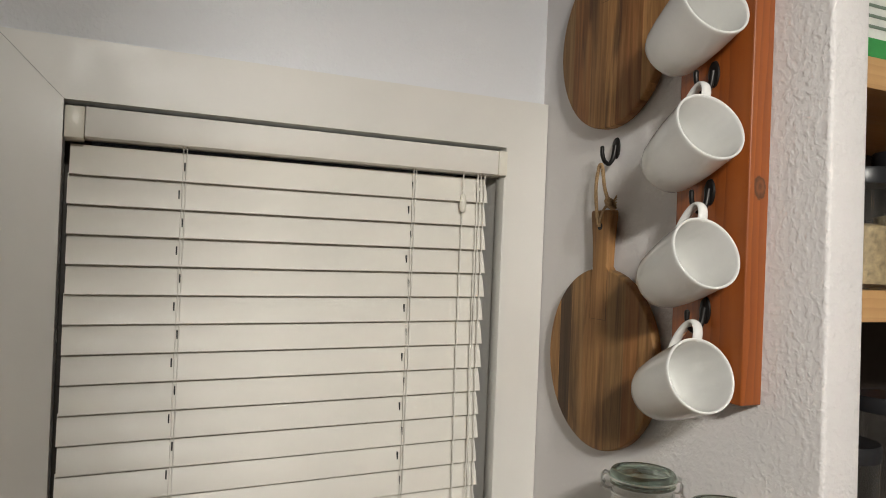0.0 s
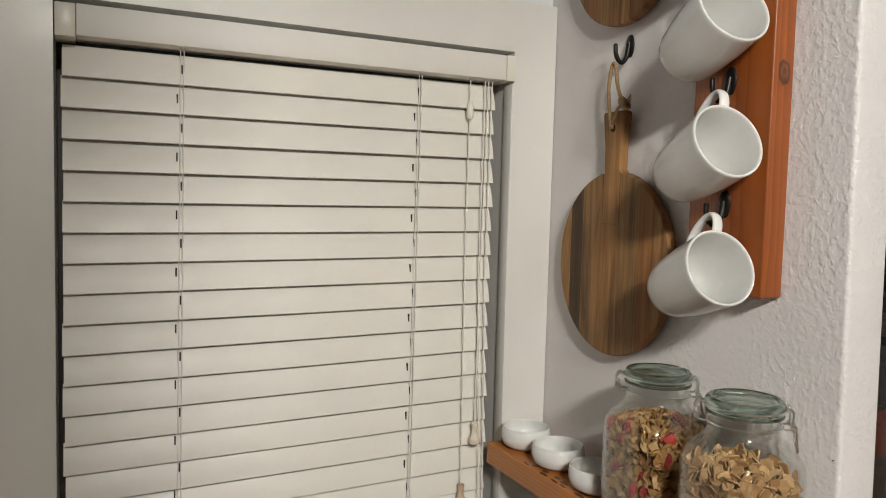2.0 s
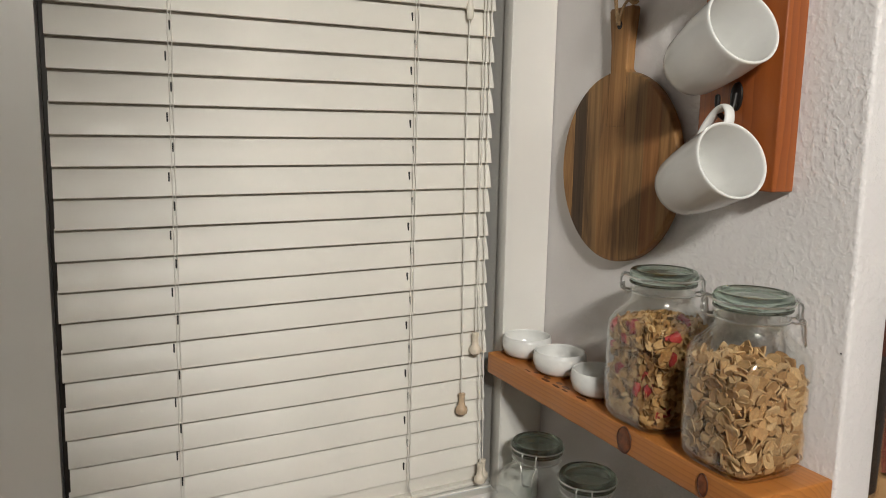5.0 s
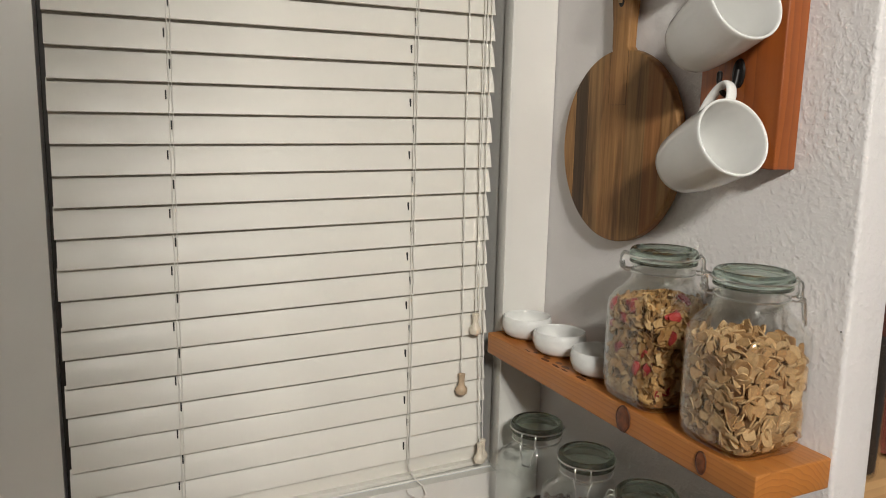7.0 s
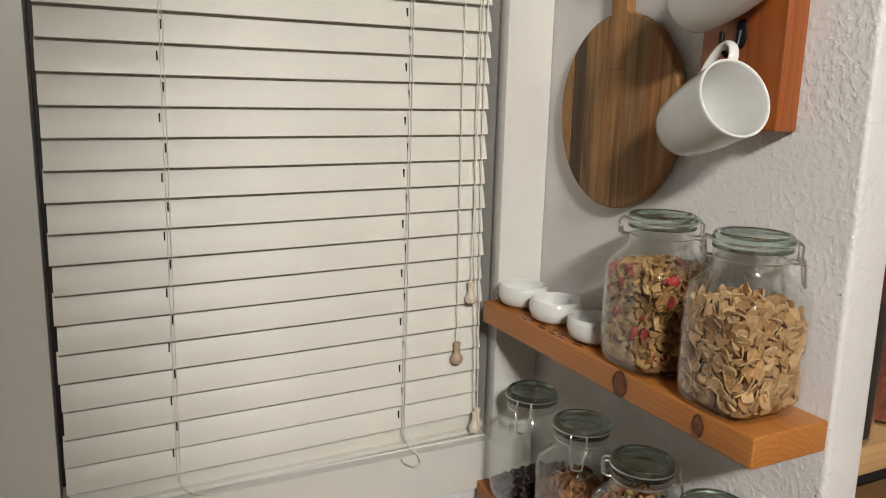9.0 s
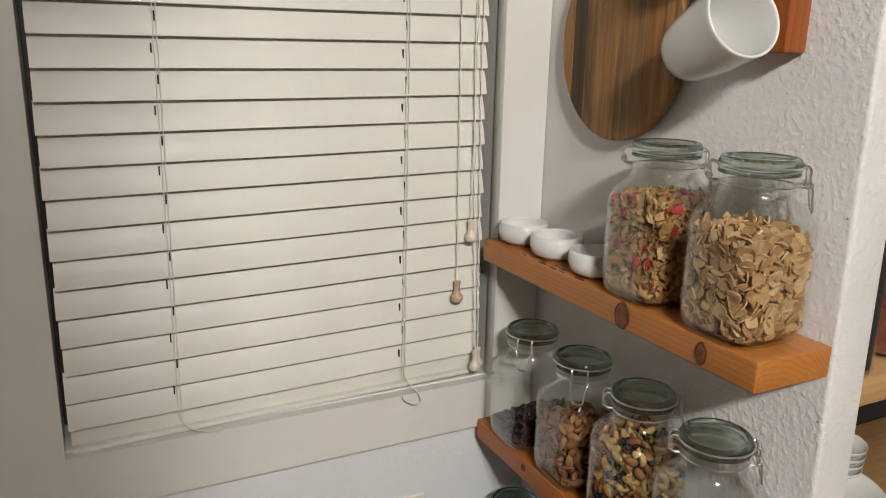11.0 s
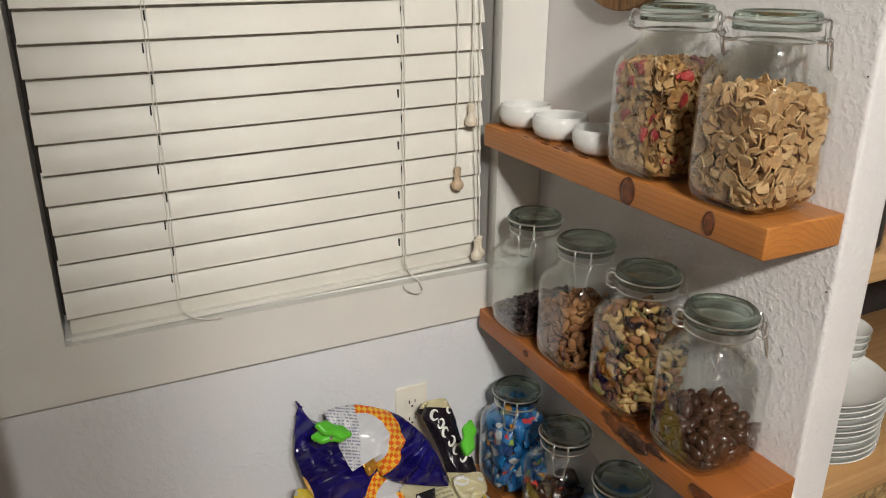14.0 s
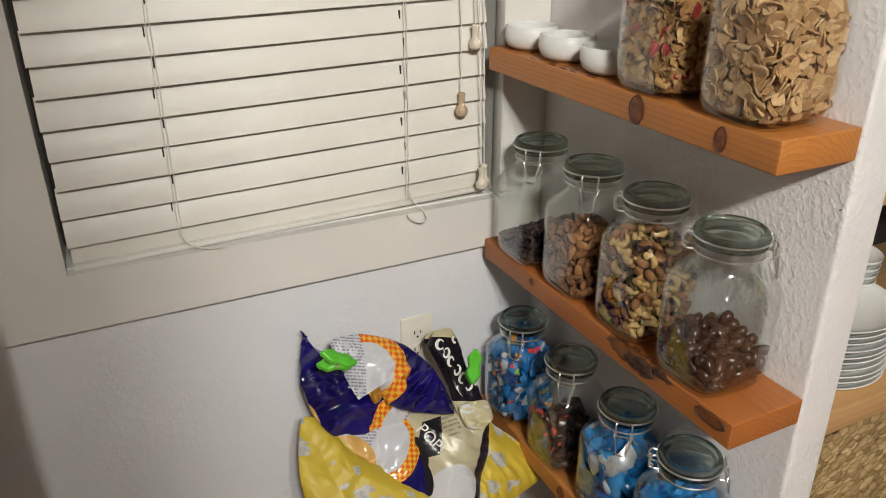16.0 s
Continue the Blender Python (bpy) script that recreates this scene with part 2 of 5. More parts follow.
def lathe(bm, prof, segs=40, m=None, wrap=None):
    """Turn a profile of (r, z) round z. wrap(r, angle) may bend the circle into another outline."""
    rows = []
    for r, z in prof:
        if r <= 1e-6:
            rows.append([bm.verts.new((0, 0, z))])
            continue
        row = []
        for k in range(segs):
            a = 2 * math.pi * k / segs
            q = wrap(r, a, z) if wrap else r
            row.append(bm.verts.new((q * math.cos(a), q * math.sin(a), z)))
        rows.append(row)
    for a, b in zip(rows, rows[1:]):
        for k in range(segs):
            j = (k + 1) % segs
            if len(a) == 1 and len(b) > 1:
                bm.faces.new((a[0], b[k], b[j]))
            elif len(b) == 1 and len(a) > 1:
                bm.faces.new((a[k], a[j], b[0]))
            elif len(a) > 1:
                bm.faces.new((a[k], a[j], b[j], b[k]))
    if m is not None:
        bmesh.ops.transform(bm, matrix=m, verts=[v for row in rows for v in row])
    return bm


def tube(bm, pts, r, segs=8, closed=False, radii=None):
    """A round wire through points."""
    pts = [Vector(p) for p in pts]
    rings, count = [], len(pts)
    up = Vector((0.31, 0.22, 0.92)).normalized()
    for k, p in enumerate(pts):
        a = pts[(k - 1) % count] if closed or k else pts[k]
        b = pts[(k + 1) % count] if closed or k < count - 1 else pts[k]
        d = (b - a).normalized()
        u = d.cross(up)
        if u.length < 1e-3:
            u = d.cross(Vector((1, 0, 0)))
        u.normalize()
        w = d.cross(u).normalized()
        q = radii[k] if radii else r
        rings.append([bm.verts.new(p + q * (math.cos(t) * u + math.sin(t) * w)) for t in (2 * math.pi * s / segs for s in range(segs))])
    for k in range(count if closed else count - 1):
        a, b = rings[k], rings[(k + 1) % count]
        for s in range(segs):
            bm.faces.new((a[s], a[(s + 1) % segs], b[(s + 1) % segs], b[s]))
    if not closed:
        bm.faces.new(rings[0][::-1]), bm.faces.new(rings[-1])
    return bm


def smooth_line(pts, steps=6):
    """Catmull-Rom line through points."""
    p = [Vector(q) for q in pts]
    p = [2 * p[0] - p[1], *p, 2 * p[-1] - p[-2]]
    out = []
    for k in range(1, len(p) - 2):
        for s in range(steps):
            t = s / steps
            out.append(0.5 * ((2 * p[k]) + (p[k + 1] - p[k - 1]) * t + (2 * p[k - 1] - 5 * p[k] + 4 * p[k + 1] - p[k + 2]) * t * t + (3 * p[k] - p[k - 1] - 3 * p[k + 1] + p[k + 2]) * t ** 3))
    return [*out, p[-2]]


def slab(bm, outline, thick, bevel=0.003, m=None):
    """A flat outline of (u, v) made thick along w, edges eased; laid by m."""
    vs = [bm.verts.new((u, v, 0)) for u, v in outline]
    f = bm.faces.new(vs)
    got = bmesh.ops.extrude_face_region(bm, geom=[f])
    top = [g for g in got["geom"] if isinstance(g, bmesh.types.BMVert)]
    bmesh.ops.translate(bm, verts=top, vec=(0, 0, thick))
    rim = [e for e in bm.edges if abs(e.verts[0].co.z - e.verts[1].co.z) < 1e-6]
    if bevel:
        bmesh.ops.bevel(bm, geom=rim, offset=bevel, segments=3, profile=0.5, affect="EDGES")
    if m is not None:
        bmesh.ops.transform(bm, matrix=m, verts=bm.verts)
    return bm


# ---- room ----
WX0, WX1, WZ0, WZ1 = -0.860, -0.093, 0.844, 1.872
END_Y, THICK = -0.678, 0.068
XL, XR, YB, H = -2.7, 1.9, -4.2, 2.66

bm = bmesh.new()
box(bm, XL, WX0, 0, 0.12, 0, H), box(bm, WX1, 0.0, 0, 0.12, 0, H)
box(bm, WX0, WX1, 0, 0.12, 0, WZ0), box(bm, WX0, WX1, 0, 0.12, WZ1, H)
setting("wall_north", bm, SMOOTH, "white knockdown plaster wall around the window", "wall")
bm = box(bmesh.new(), 0.0, THICK, END_Y, 0.12, 0, H)
bmesh.ops.bevel(bm, geom=[e for e in bm.edges if all(abs(v.co.y - END_Y) < 1e-6 for v in e.verts) and abs(e.verts[0].co.z - e.verts[1].co.z) > 1], offset=0.006, segments=4, profile=0.5, affect="EDGES")
for v in bm.verts:
    if v.co.y < -0.5:
        v.co.y += 0.0133 * v.co.z
setting("wall_east", bm, WALL, "short white partition wall with heavy knockdown texture", "wall")
setting("wall_pantry", box(bmesh.new(), THICK, XR, 0, 0.12, 0, H), SMOOTH, "white plaster wall behind the pantry shelves", "wall")
setting("wall_right_end", box(bmesh.new(), XR, XR + 0.1, YB, 0.12, 0, H), DULL, "unseen wall closing the room, darkened to cut bounce light", "wall")
setting("wall_south", box(bmesh.new(), XL, XR, YB - 0.1, YB, 0, H), DULL, "unseen wall behind the camera, darkened to cut bounce light", "wall")
setting("wall_west", box(bmesh.new(), XL - 0.1, XL, YB, 0.12, 0, H), DULL, "unseen wall closing the room, darkened to cut bounce light", "wall")
# unseen block, in place of a person, that softly shades the window's left
setting("body_shadow_block", box(bmesh.new(), -1.36, -0.892, -1.62, -1.40, 0, H), DULL, "unseen block casting a bystander's soft shadow on the window", "wall")
# unseen panel added so a sharp shadow edge falls left of the casing
setting("shadow_edge_panel", box(bmesh.new(), -1.40, -0.925, -0.66, -0.61, 0, H), DULL, "unseen panel added to cast the shadow edge left of the window", "wall")
setting("floor", box(bmesh.new(), XL - 0.1, XR + 0.1, YB - 0.1, 0.12, -0.1, 0), FLOOR, "brown wooden floor", "floor")
setting("ceiling", box(bmesh.new(), XL - 0.1, XR + 0.1, YB - 0.1, 0.12, H, H + 0.1), CEIL, "unseen ceiling, darkened to throw less light on the walls", "ceiling")

# unseen opaque drum added round the bulbs behind the camera; its rim dims the upper wall
shade = tagged(part("light_cutoff_drum", lathe(bmesh.new(), [(0.330, 2.408), (0.332, 2.60), (0.328, 2.60), (0.326, 2.408), (0.330, 2.408)], 48, pose(-0.895, -2.525, 0)), paint("cutoff_card", (0.55, 0.53, 0.48), 0.7)), "unseen opaque drum added round the bulbs to dim the upper wall", "lamp shade", kind="structure")

# flat casing, painted over in one, with an open mitre at one corner
CW, CT = 0.094, 0.019
OX0, OX1, OZ0, OZ1 = WX0 - 0.16, -0.0015, WZ0 - 0.099, WZ1 + CW
bm = bmesh.new()
ring = [[bm.verts.new((x, y, z)) for x, z in ((a, c), (b, c), (b, d), (a, d))] for y in (0.0, -CT) for a, b, c, d in ((OX0, OX1, OZ0, OZ1), (WX0, WX1, WZ0, WZ1))]
for k in range(4):
    j = (k + 1) % 4
    for p, q in ((0, 1), (2, 3), (0, 2), (1, 3)):
        bm.faces.new((ring[p][k], ring[p][j], ring[q][j], ring[q][k]))
bmesh.ops.bevel(bm, geom=[e for e in bm.edges if all(v.co.y < -CT / 2 for v in e.verts) and e.calc_face_angle(0) > 1], offset=0.0012, segments=2, profile=0.5, affect="EDGES")
casing = setting("window_casing", bm, TRIM, "off-white painted flat wooden casing round the window", "window casing")
crack = math.hypot(CW, CW)
bm = box(bmesh.new(), -crack / 2, crack / 2, -0.0003, 0.0003, -0.0004, 0.0004)
bmesh.ops.transform(bm, matrix=Matrix.Translation((WX0 - CW / 2, -CT - 0.0002, WZ1 + CW / 2)) @ Matrix.Rotation(radians(45), 4, "Y"), verts=bm.verts)
part("mitre_crack", bm, plain("crack_grey", (0.30, 0.29, 0.26), 0.8), casing, "thin open mitre joint")

BRONZE = plain("bronze_sash", (0.035, 0.028, 0.022), 0.5)
win = empty("window_1", "dark night window behind closed white blinds", "window", kind="structure")
part("jamb_liner", box(bmesh.new(), WX1 - 0.0020, WX1 - 0.0003, 0.0100, 0.1010, WZ0 + 0.004, WZ1 - 0.002), TRIM, win)
part("window_stop", box(bmesh.new(), WX1 - 0.005, WX1 - 0.0003, -0.0225, 0.009, WZ0 + 0.001, WZ1 - 0.06, 0.0012), TRIM, win)
part("window_sill", box(bmesh.new(), WX0 + 0.0005, WX1 - 0.0005, 0.004, 0.10, WZ0 - 0.004, WZ0 + 0.003, 0.001), TRIM, win)
for x0, x1, z0, z1 in ((WX0, WX0 + 0.04, WZ0, WZ1), (WX1 - 0.04, WX1, WZ0, WZ1), (WX0 + 0.04, WX1 - 0.04, WZ0, WZ0 + 0.04), (WX0 + 0.04, WX1 - 0.04, WZ1 - 0.04, WZ1)):
    part("sash", box(bmesh.new(), x0, x1, 0.102, 0.118, z0, z1, 0.002), BRONZE, win)
part("pane", box(bmesh.new(), WX0 + 0.041, WX1 - 0.041, 0.108, 0.112, WZ0 + 0.041, WZ1 - 0.041), clear_glass("pane_glass", (0.95, 0.96, 0.96)), win)

# ---- blind ----
blind = empty("venetian_blind", "closed off-white venetian blind with wide slats and cords", "blind", pose(-0.48, 0, 1.85))
back = blind.matrix_world.inverted()


def blind_part(name, bm, mat, label="", parent=None):
    bmesh.ops.transform(bm, matrix=back, verts=bm.verts)
    return part(name, bm, mat, parent or blind, label)


HRZ0, HRZ1 = 1.817, 1.8632
blind_part("headrail", box(bmesh.new(), WX0 + 0.030, WX1 - 0.019, -0.024, 0.034, HRZ0, HRZ1, 0.002), VALANCE)
blind_part("end_cap", box(bmesh.new(), WX0 + 0.002, WX0 + 0.0295, -0.0262, 0.034, HRZ0 - 0.003, HRZ1 - 0.001, 0.002), CAP, "cream plastic end cap")
blind_part("end_cap", box(bmesh.new(), WX1 - 0.0185, WX1 - 0.0005, -0.0262, 0.034, HRZ0 - 0.001, HRZ1, 0.002), CAP, "cream plastic end cap")
PITCH, Z_FIRST = 0.0455, 0.8990
rng = random.Random(4)
SL0, SL1 = -0.850, -0.122
for k in range(20):
    z = Z_FIRST + k * PITCH
    bm = bmesh.new()
    n_ = 8
    rows = []
    tilt = radians(71.2 + rng.uniform(-1.2, 1.2))
    for s in range(n_ + 1):
        u = s / n_
        crown = 0.0022 * (1 - (2 * u - 1) ** 2)
        w = 0.050 * u
        rows.append((w * math.cos(tilt) - crown * math.sin(tilt), w * math.sin(tilt) + crown * math.cos(tilt)))
    dx = rng.uniform(-0.0022, 0.0022)
    sag = rng.uniform(-0.0006, 0.0006)
    vs = {}
    for i, x in enumerate((SL0 + dx, (SL0 + SL1) / 2, SL1 + dx)):
        for j, (yy, zz) in enumerate(rows):
            for q, th in enumerate((0.0, 0.0028)):
                fan = (-0.0005 * (20 - k) - 0.0013 - min(0.0065, 0.0007 * max(0, 17 - k))) * (1.0, 0.55, 0.0)[i]
                vs[i, j, q] = bm.verts.new((x, -0.002 + yy + th * math.sin(tilt), z + zz + fan + (sag if i == 1 else 0) - th * math.cos(tilt)))
    for i in range(2):
        for j in range(n_):
            bm.faces.new((vs[i, j, 0], vs[i + 1, j, 0], vs[i + 1, j + 1, 0], vs[i, j + 1, 0]))
            bm.faces.new((vs[i, j, 1], vs[i, j + 1, 1], vs[i + 1, j + 1, 1], vs[i + 1, j, 1]))
        for j in (0, n_):
            bm.faces.new((vs[i, j, 0], vs[i, j, 1], vs[i + 1, j, 1], vs[i + 1, j, 0]))
    for i in (0, 2):
        for j in range(n_):
            bm.faces.new((vs[i, j, 0], vs[i, j + 1, 0], vs[i, j + 1, 1], vs[i, j, 1]))
    blind_part("slat", bm, BLIND)
bm = box(bmesh.new(), SL0, SL1 + 0.002, 0.0100, 0.024, 0.8635, 0.901, 0.002)
box(bm, SL0, SL1 + 0.002, -0.0040, 0.018, 0.8570, 0.8655, 0.0018)
for v in bm.verts:
    v.co.z -= 0.0145 * (SL1 - v.co.x) / (SL1 - SL0)
blind_part("bottom_rail", bm, BLIND)

# cords of the blind
def cord(pts, r=0.0011, name="cord"):
    return blind_part(name, tube(bmesh.new(), pts, r, 6), CORD)


for x, lean in ((-0.682, -0.004), (-0.278, -0.006)):
    for off in (-0.0025, 0.0025):
        cord([(x + off + lean * (1.8 - z) + 0.0006 * math.sin(z * 90 + off * 900), -0.0075, z) for z in np.linspace(HRZ0 + 0.004, 0.874, 40)], 0.0008, "ladder_cord")
    for k in range(20):
        z = Z_FIRST + k * PITCH + 0.022
        xx = x + lean * (1.8 - z) + (0.001 if k % 2 else -0.006)
        blind_part("slat_hole", box(bmesh.new(), xx - 0.0010, xx + 0.0010, 0.0008, 0.0045, z - 0.007, z + 0.007), DARK)
cord(smooth_line([(-0.685, -0.008, 0.885), (-0.682, -0.016, 0.868), (-0.665, -0.024, 0.856), (-0.640, -0.028, 0.850), (-0.622, -0.030, 0.852), (-0.630, -0.030, 0.846)]), 0.0012, "cord_loop")
cord(smooth_line([(-0.283, -0.008, 0.885), (-0.278, -0.018, 0.868), (-0.262, -0.028, 0.848), (-0.258, -0.032, 0.832), (-0.272, -0.032, 0.828), (-0.290, -0.029, 0.838), (-0.293, -0.026, 0.846)]), 0.0012, "cord_loop")


def toggle(x, y, z, mat, label):
    """A turned bell pull; z is its foot."""
    prof = [(0, 0), (0.006, 0.0006), (0.0105, 0.004), (0.0118, 0.010), (0.0105, 0.0155), (0.0072, 0.0185), (0.0056, 0.026), (0.0058, 0.036), (0.0068, 0.040), (0.0066, 0.0425), (0.003, 0.044), (0, 0.044)]
    blind_part("cord_toggle", lathe(bmesh.new(), prof, 20, pose(x, y, z)), mat, label)


BEECH = plain("pale_wood", (0.52, 0.38, 0.25), 0.5, 0.0, 0.2, 60)
CREAMWOOD = plain("cream_toggle", (0.70, 0.62, 0.50), 0.4, 0.0, 0.1, 60)
toggle(-0.152, -0.014, 1.128, CREAMWOOD, "cream turned cord pull")
toggle(-0.178, -0.014, 1.012, BEECH, "bare turned wooden cord pull")
toggle(-0.138, -0.022, 0.868, CREAMWOOD, "cream turned cord pull")
toggle(-0.130, -0.016, 0.872, CREAMWOOD, "cream turned cord pull")
cord([(-0.178, -0.008, HRZ0 + 0.004), (-0.181, -0.010, 1.5), (-0.178, -0.013, 1.056)])
cord([(-0.140, -0.008, HRZ0 + 0.004), (-0.148, -0.010, 1.45), (-0.152, -0.013, 1.172)])
cord([(-0.147, -0.008, HRZ0 + 0.004), (-0.152, -0.011, 1.45), (-0.138, -0.021, 0.912)])
cord([(-0.132, -0.008, HRZ0 + 0.004), (-0.138, -0.010, 1.45), (-0.130, -0.016, 0.915)])
bm = lathe(bmesh.new(), [(0, 0), (0.004, 0.0005), (0.0062, 0.004), (0.0066, 0.022), (0.005, 0.027), (0.0035, 0.034), (0, 0.035)], 16, pose(-0.179, -0.011, 1.742))
blind_part("cord_condenser", bm, CAP, "small cream plastic cord joiner")

# ---- shelves ----
SHELF_X, SHELF_T = -0.128, 0.040
SH = (1.133, 0.763, 0.390)
HONEY = dict(light=(0.50, 0.200, 0.046), mid=(0.42, 0.152, 0.032), dark=(0.21, 0.062, 0.011))
shelf_wood = (
    wood("shelf_pine_upper", **HONEY, centre=(-0.085, 0, 1.050), ring=46, knots=(((-0.109, -0.195, 1.133), (0.005, 0.010, 0.006)), ((-0.107, -0.228, 1.133), (0.005, 0.008, 0.006)), ((-0.110, -0.252, 1.133), (0.005, 0.012, 0.006)), ((-0.105, -0.300, 1.133), (0.006, 0.014, 0.006)), ((-0.112, -0.165, 1.133), (0.004, 0.006, 0.006)))),
    wood("shelf_pine_middle", light=(0.42, 0.145, 0.032), mid=(0.35, 0.108, 0.022), dark=(0.23, 0.062, 0.012), centre=(-0.080, 0, 0.680), ring=44, knots=(((SHELF_X, -0.46, 0.752), (0.02, 0.05, 0.02)),)),
    wood("shelf_pine_lower", **HONEY, centre=(-0.18, 0, 0.28), ring=26))
KNOT = plain("knot_wood", (0.15, 0.042, 0.012), 0.5, 0.0, 0.55, 70)
KNOT_BARK = plain("knot_bark", (0.075, 0.024, 0.009), 0.7, 0.0, 0.4, 120)
knots_at = {SH[0]: ((-0.424, 1.113, 0.0150, 0.0185), (-0.575, 1.113, 0.0085, 0.0140)), SH[1]: ((-0.195, 0.748, 0.006, 0.006), (-0.632, 0.750, 0.025, 0.0095)), SH[2]: ((-0.33, 0.372, 0.010, 0.011),)}
labels = ("honey-stained thick pine shelf with knots fixed to the wall", "reddish-stained thick pine shelf with a chipped knotty edge", "honey-stained thick pine shelf low on the wall")
for z, mat, lab, end in zip(SH, shelf_wood, labels, (-0.660, -0.668, -0.664)):
    bm = box(bmesh.new(), SHELF_X, -0.001, end, -0.0205, z - SHELF_T, z)
    bmesh.ops.subdivide_edges(bm, edges=[e for e in bm.edges if abs(e.verts[0].co.y - e.verts[1].co.y) > 0.3], cuts=60)
    for v in bm.verts:
        if v.co.x < -0.1:
            q = v.co.y * 23 + z * 7
            v.co.x += 0.0012 * noise.noise((q, z, 0))
            if z == SH[1] and v.co.z > z - 0.01:
                chip = max(0, 1 - abs(v.co.y + 0.455) / 0.035) + 0.8 * max(0, 1 - abs(v.co.y + 0.505) / 0.02)
                v.co.z -= 0.010 * chip * (0.7 + noise.noise((v.co.y * 120, 1, 2)))
                v.co.x += 0.006 * chip
    bmesh.ops.bevel(bm, geom=[e for e in bm.edges if e.calc_face_angle(0) > 1.0], offset=0.0025, segments=3, profile=0.5, affect="EDGES")
    shelf = empty("wall_shelf", lab, "shelf", group="shelves on the partition wall")
    part("board", bm, mat, shelf, angle=50)
    upper_shelf = shelf if z == SH[0] else upper_shelf
    if z == SH[1]:
        middle_shelf = shelf
    for ky, kz, ry, rz in knots_at[z]:
        bm = lathe(bmesh.new(), [(0, 0.0012), (0.45, 0.0011), (0.8, 0.0014), (1.0, 0.0002), (1.02, -0.001)], 22, Matrix.Translation((SHELF_X - 0.0002, ky, kz)) @ Matrix.Rotation(radians(-90), 4, "Y") @ Matrix.Diagonal((rz, ry, 1, 1)))
        for v in bm.verts:
            v.co.y += 0.0016 * noise.noise(v.co * 90)
            v.co.z += 0.0016 * noise.noise(v.co * 90 + Vector((3, 1, 2)))
        knot = part("knot", bm, KNOT, shelf, "dark round knot in the pine")
        bm = lathe(bmesh.new(), [(0.94, 0.0004), (0.97, 0.0015), (1.02, 0.0014), (1.07, -0.0004)], 22, Matrix.Translation((SHELF_X - 0.0002, ky, kz)) @ Matrix.Rotation(radians(-90), 4, "Y") @ Matrix.Diagonal((rz, ry, 1, 1)))
        for v in bm.verts:
            v.co.y += 0.0024 * noise.noise(v.co * 90)
            v.co.z += 0.0024 * noise.noise(v.co * 90 + Vector((3, 1, 2)))
        part("bark_ring", bm, KNOT_BARK, knot, "dark bark ring")

BARK = plain("bark_pocket", (0.050, 0.018, 0.008), 0.75, 0.0, 0.7, 110)
for by, bz, ry, rz in ((-0.492, 0.746, 0.034, 0.0135), (-0.538, 0.757, 0.024, 0.0065)):
    bm = lathe(bmesh.new(), [(0, 0.0020), (0.3, 0.0034), (0.55, 0.0016), (0.8, 0.0026), (1.0, -0.0015)], 34, Matrix.Translation((SHELF_X + 0.0015, by, bz)) @ Matrix.Rotation(radians(-90), 4, "Y") @ Matrix.Diagonal((rz, ry, 1, 1)))
    for v in bm.verts:
        v.co.y += 0.008 * noise.noise(v.co * 60) + 0.003 * noise.noise(v.co * 170)
        v.co.z += 0.005 * noise.noise(v.co * 60 + Vector((3, 1, 2)))
        v.co.x += 0.0022 * noise.noise(v.co * 150 + Vector((1, 5, 2)))
    part("bark_pocket", bm, BARK, middle_shelf, "dark rough bark pocket in the pine edge")

GOUGE = plain("gouge_dark", (0.11, 0.034, 0.010), 0.7, 0.0, 0.4, 200)
for gx, gy, rx, ry in ((-0.1195, -0.150, 0.0018, 0.010), (-0.1190, -0.205, 0.0036, 0.014), (-0.1205, -0.238, 0.0030, 0.012), (-0.1190, -0.262, 0.0024, 0.009), (-0.1165, -0.305, 0.0042, 0.016)):
    bm = lathe(bmesh.new(), [(0, 0.0006), (0.8, 0.0005), (1.0, -0.0006)], 14, Matrix.Translation((gx, gy, SH[0])) @ Matrix.Diagonal((rx, ry, 1, 1)))
    for v in bm.verts:
        v.co.x += 0.0016 * noise.noise(v.co * 160)
        v.co.y += 0.0030 * noise.noise(v.co * 160 + Vector((5, 0, 0)))
    part("gouge", bm, GOUGE, upper_shelf, "dark gouge in the pine")

# ---- mug rack with hooks and mugs ----
rack = empty("mug_rack", "reddish-stained thick pine board with black hooks hung on the wall", "mug rack", pose(0, -0.4965, 1.48))
rback = rack.matrix_world.inverted()
RACK_WOOD = wood("rack_pine", (0.34, 0.092, 0.014), (0.235, 0.056, 0.008), (0.115, 0.024, 0.004), "Z", 34, (0.02, -0.03, 0), 0.42, knots=(((-0.018, -0.0665, 0.285), (0.012, 0.012, 0.017)), ((-0.038, 0.02, 0.42), (0.01, 0.012, 0.02))))
bm = box(bmesh.new(), -0.038, -0.001, -0.565, -0.430, 1.477, 2.24, 0.0028, 3)
bmesh.ops.transform(bm, matrix=rback, verts=bm.verts)
part("board", bm, RACK_WOOD, rack)


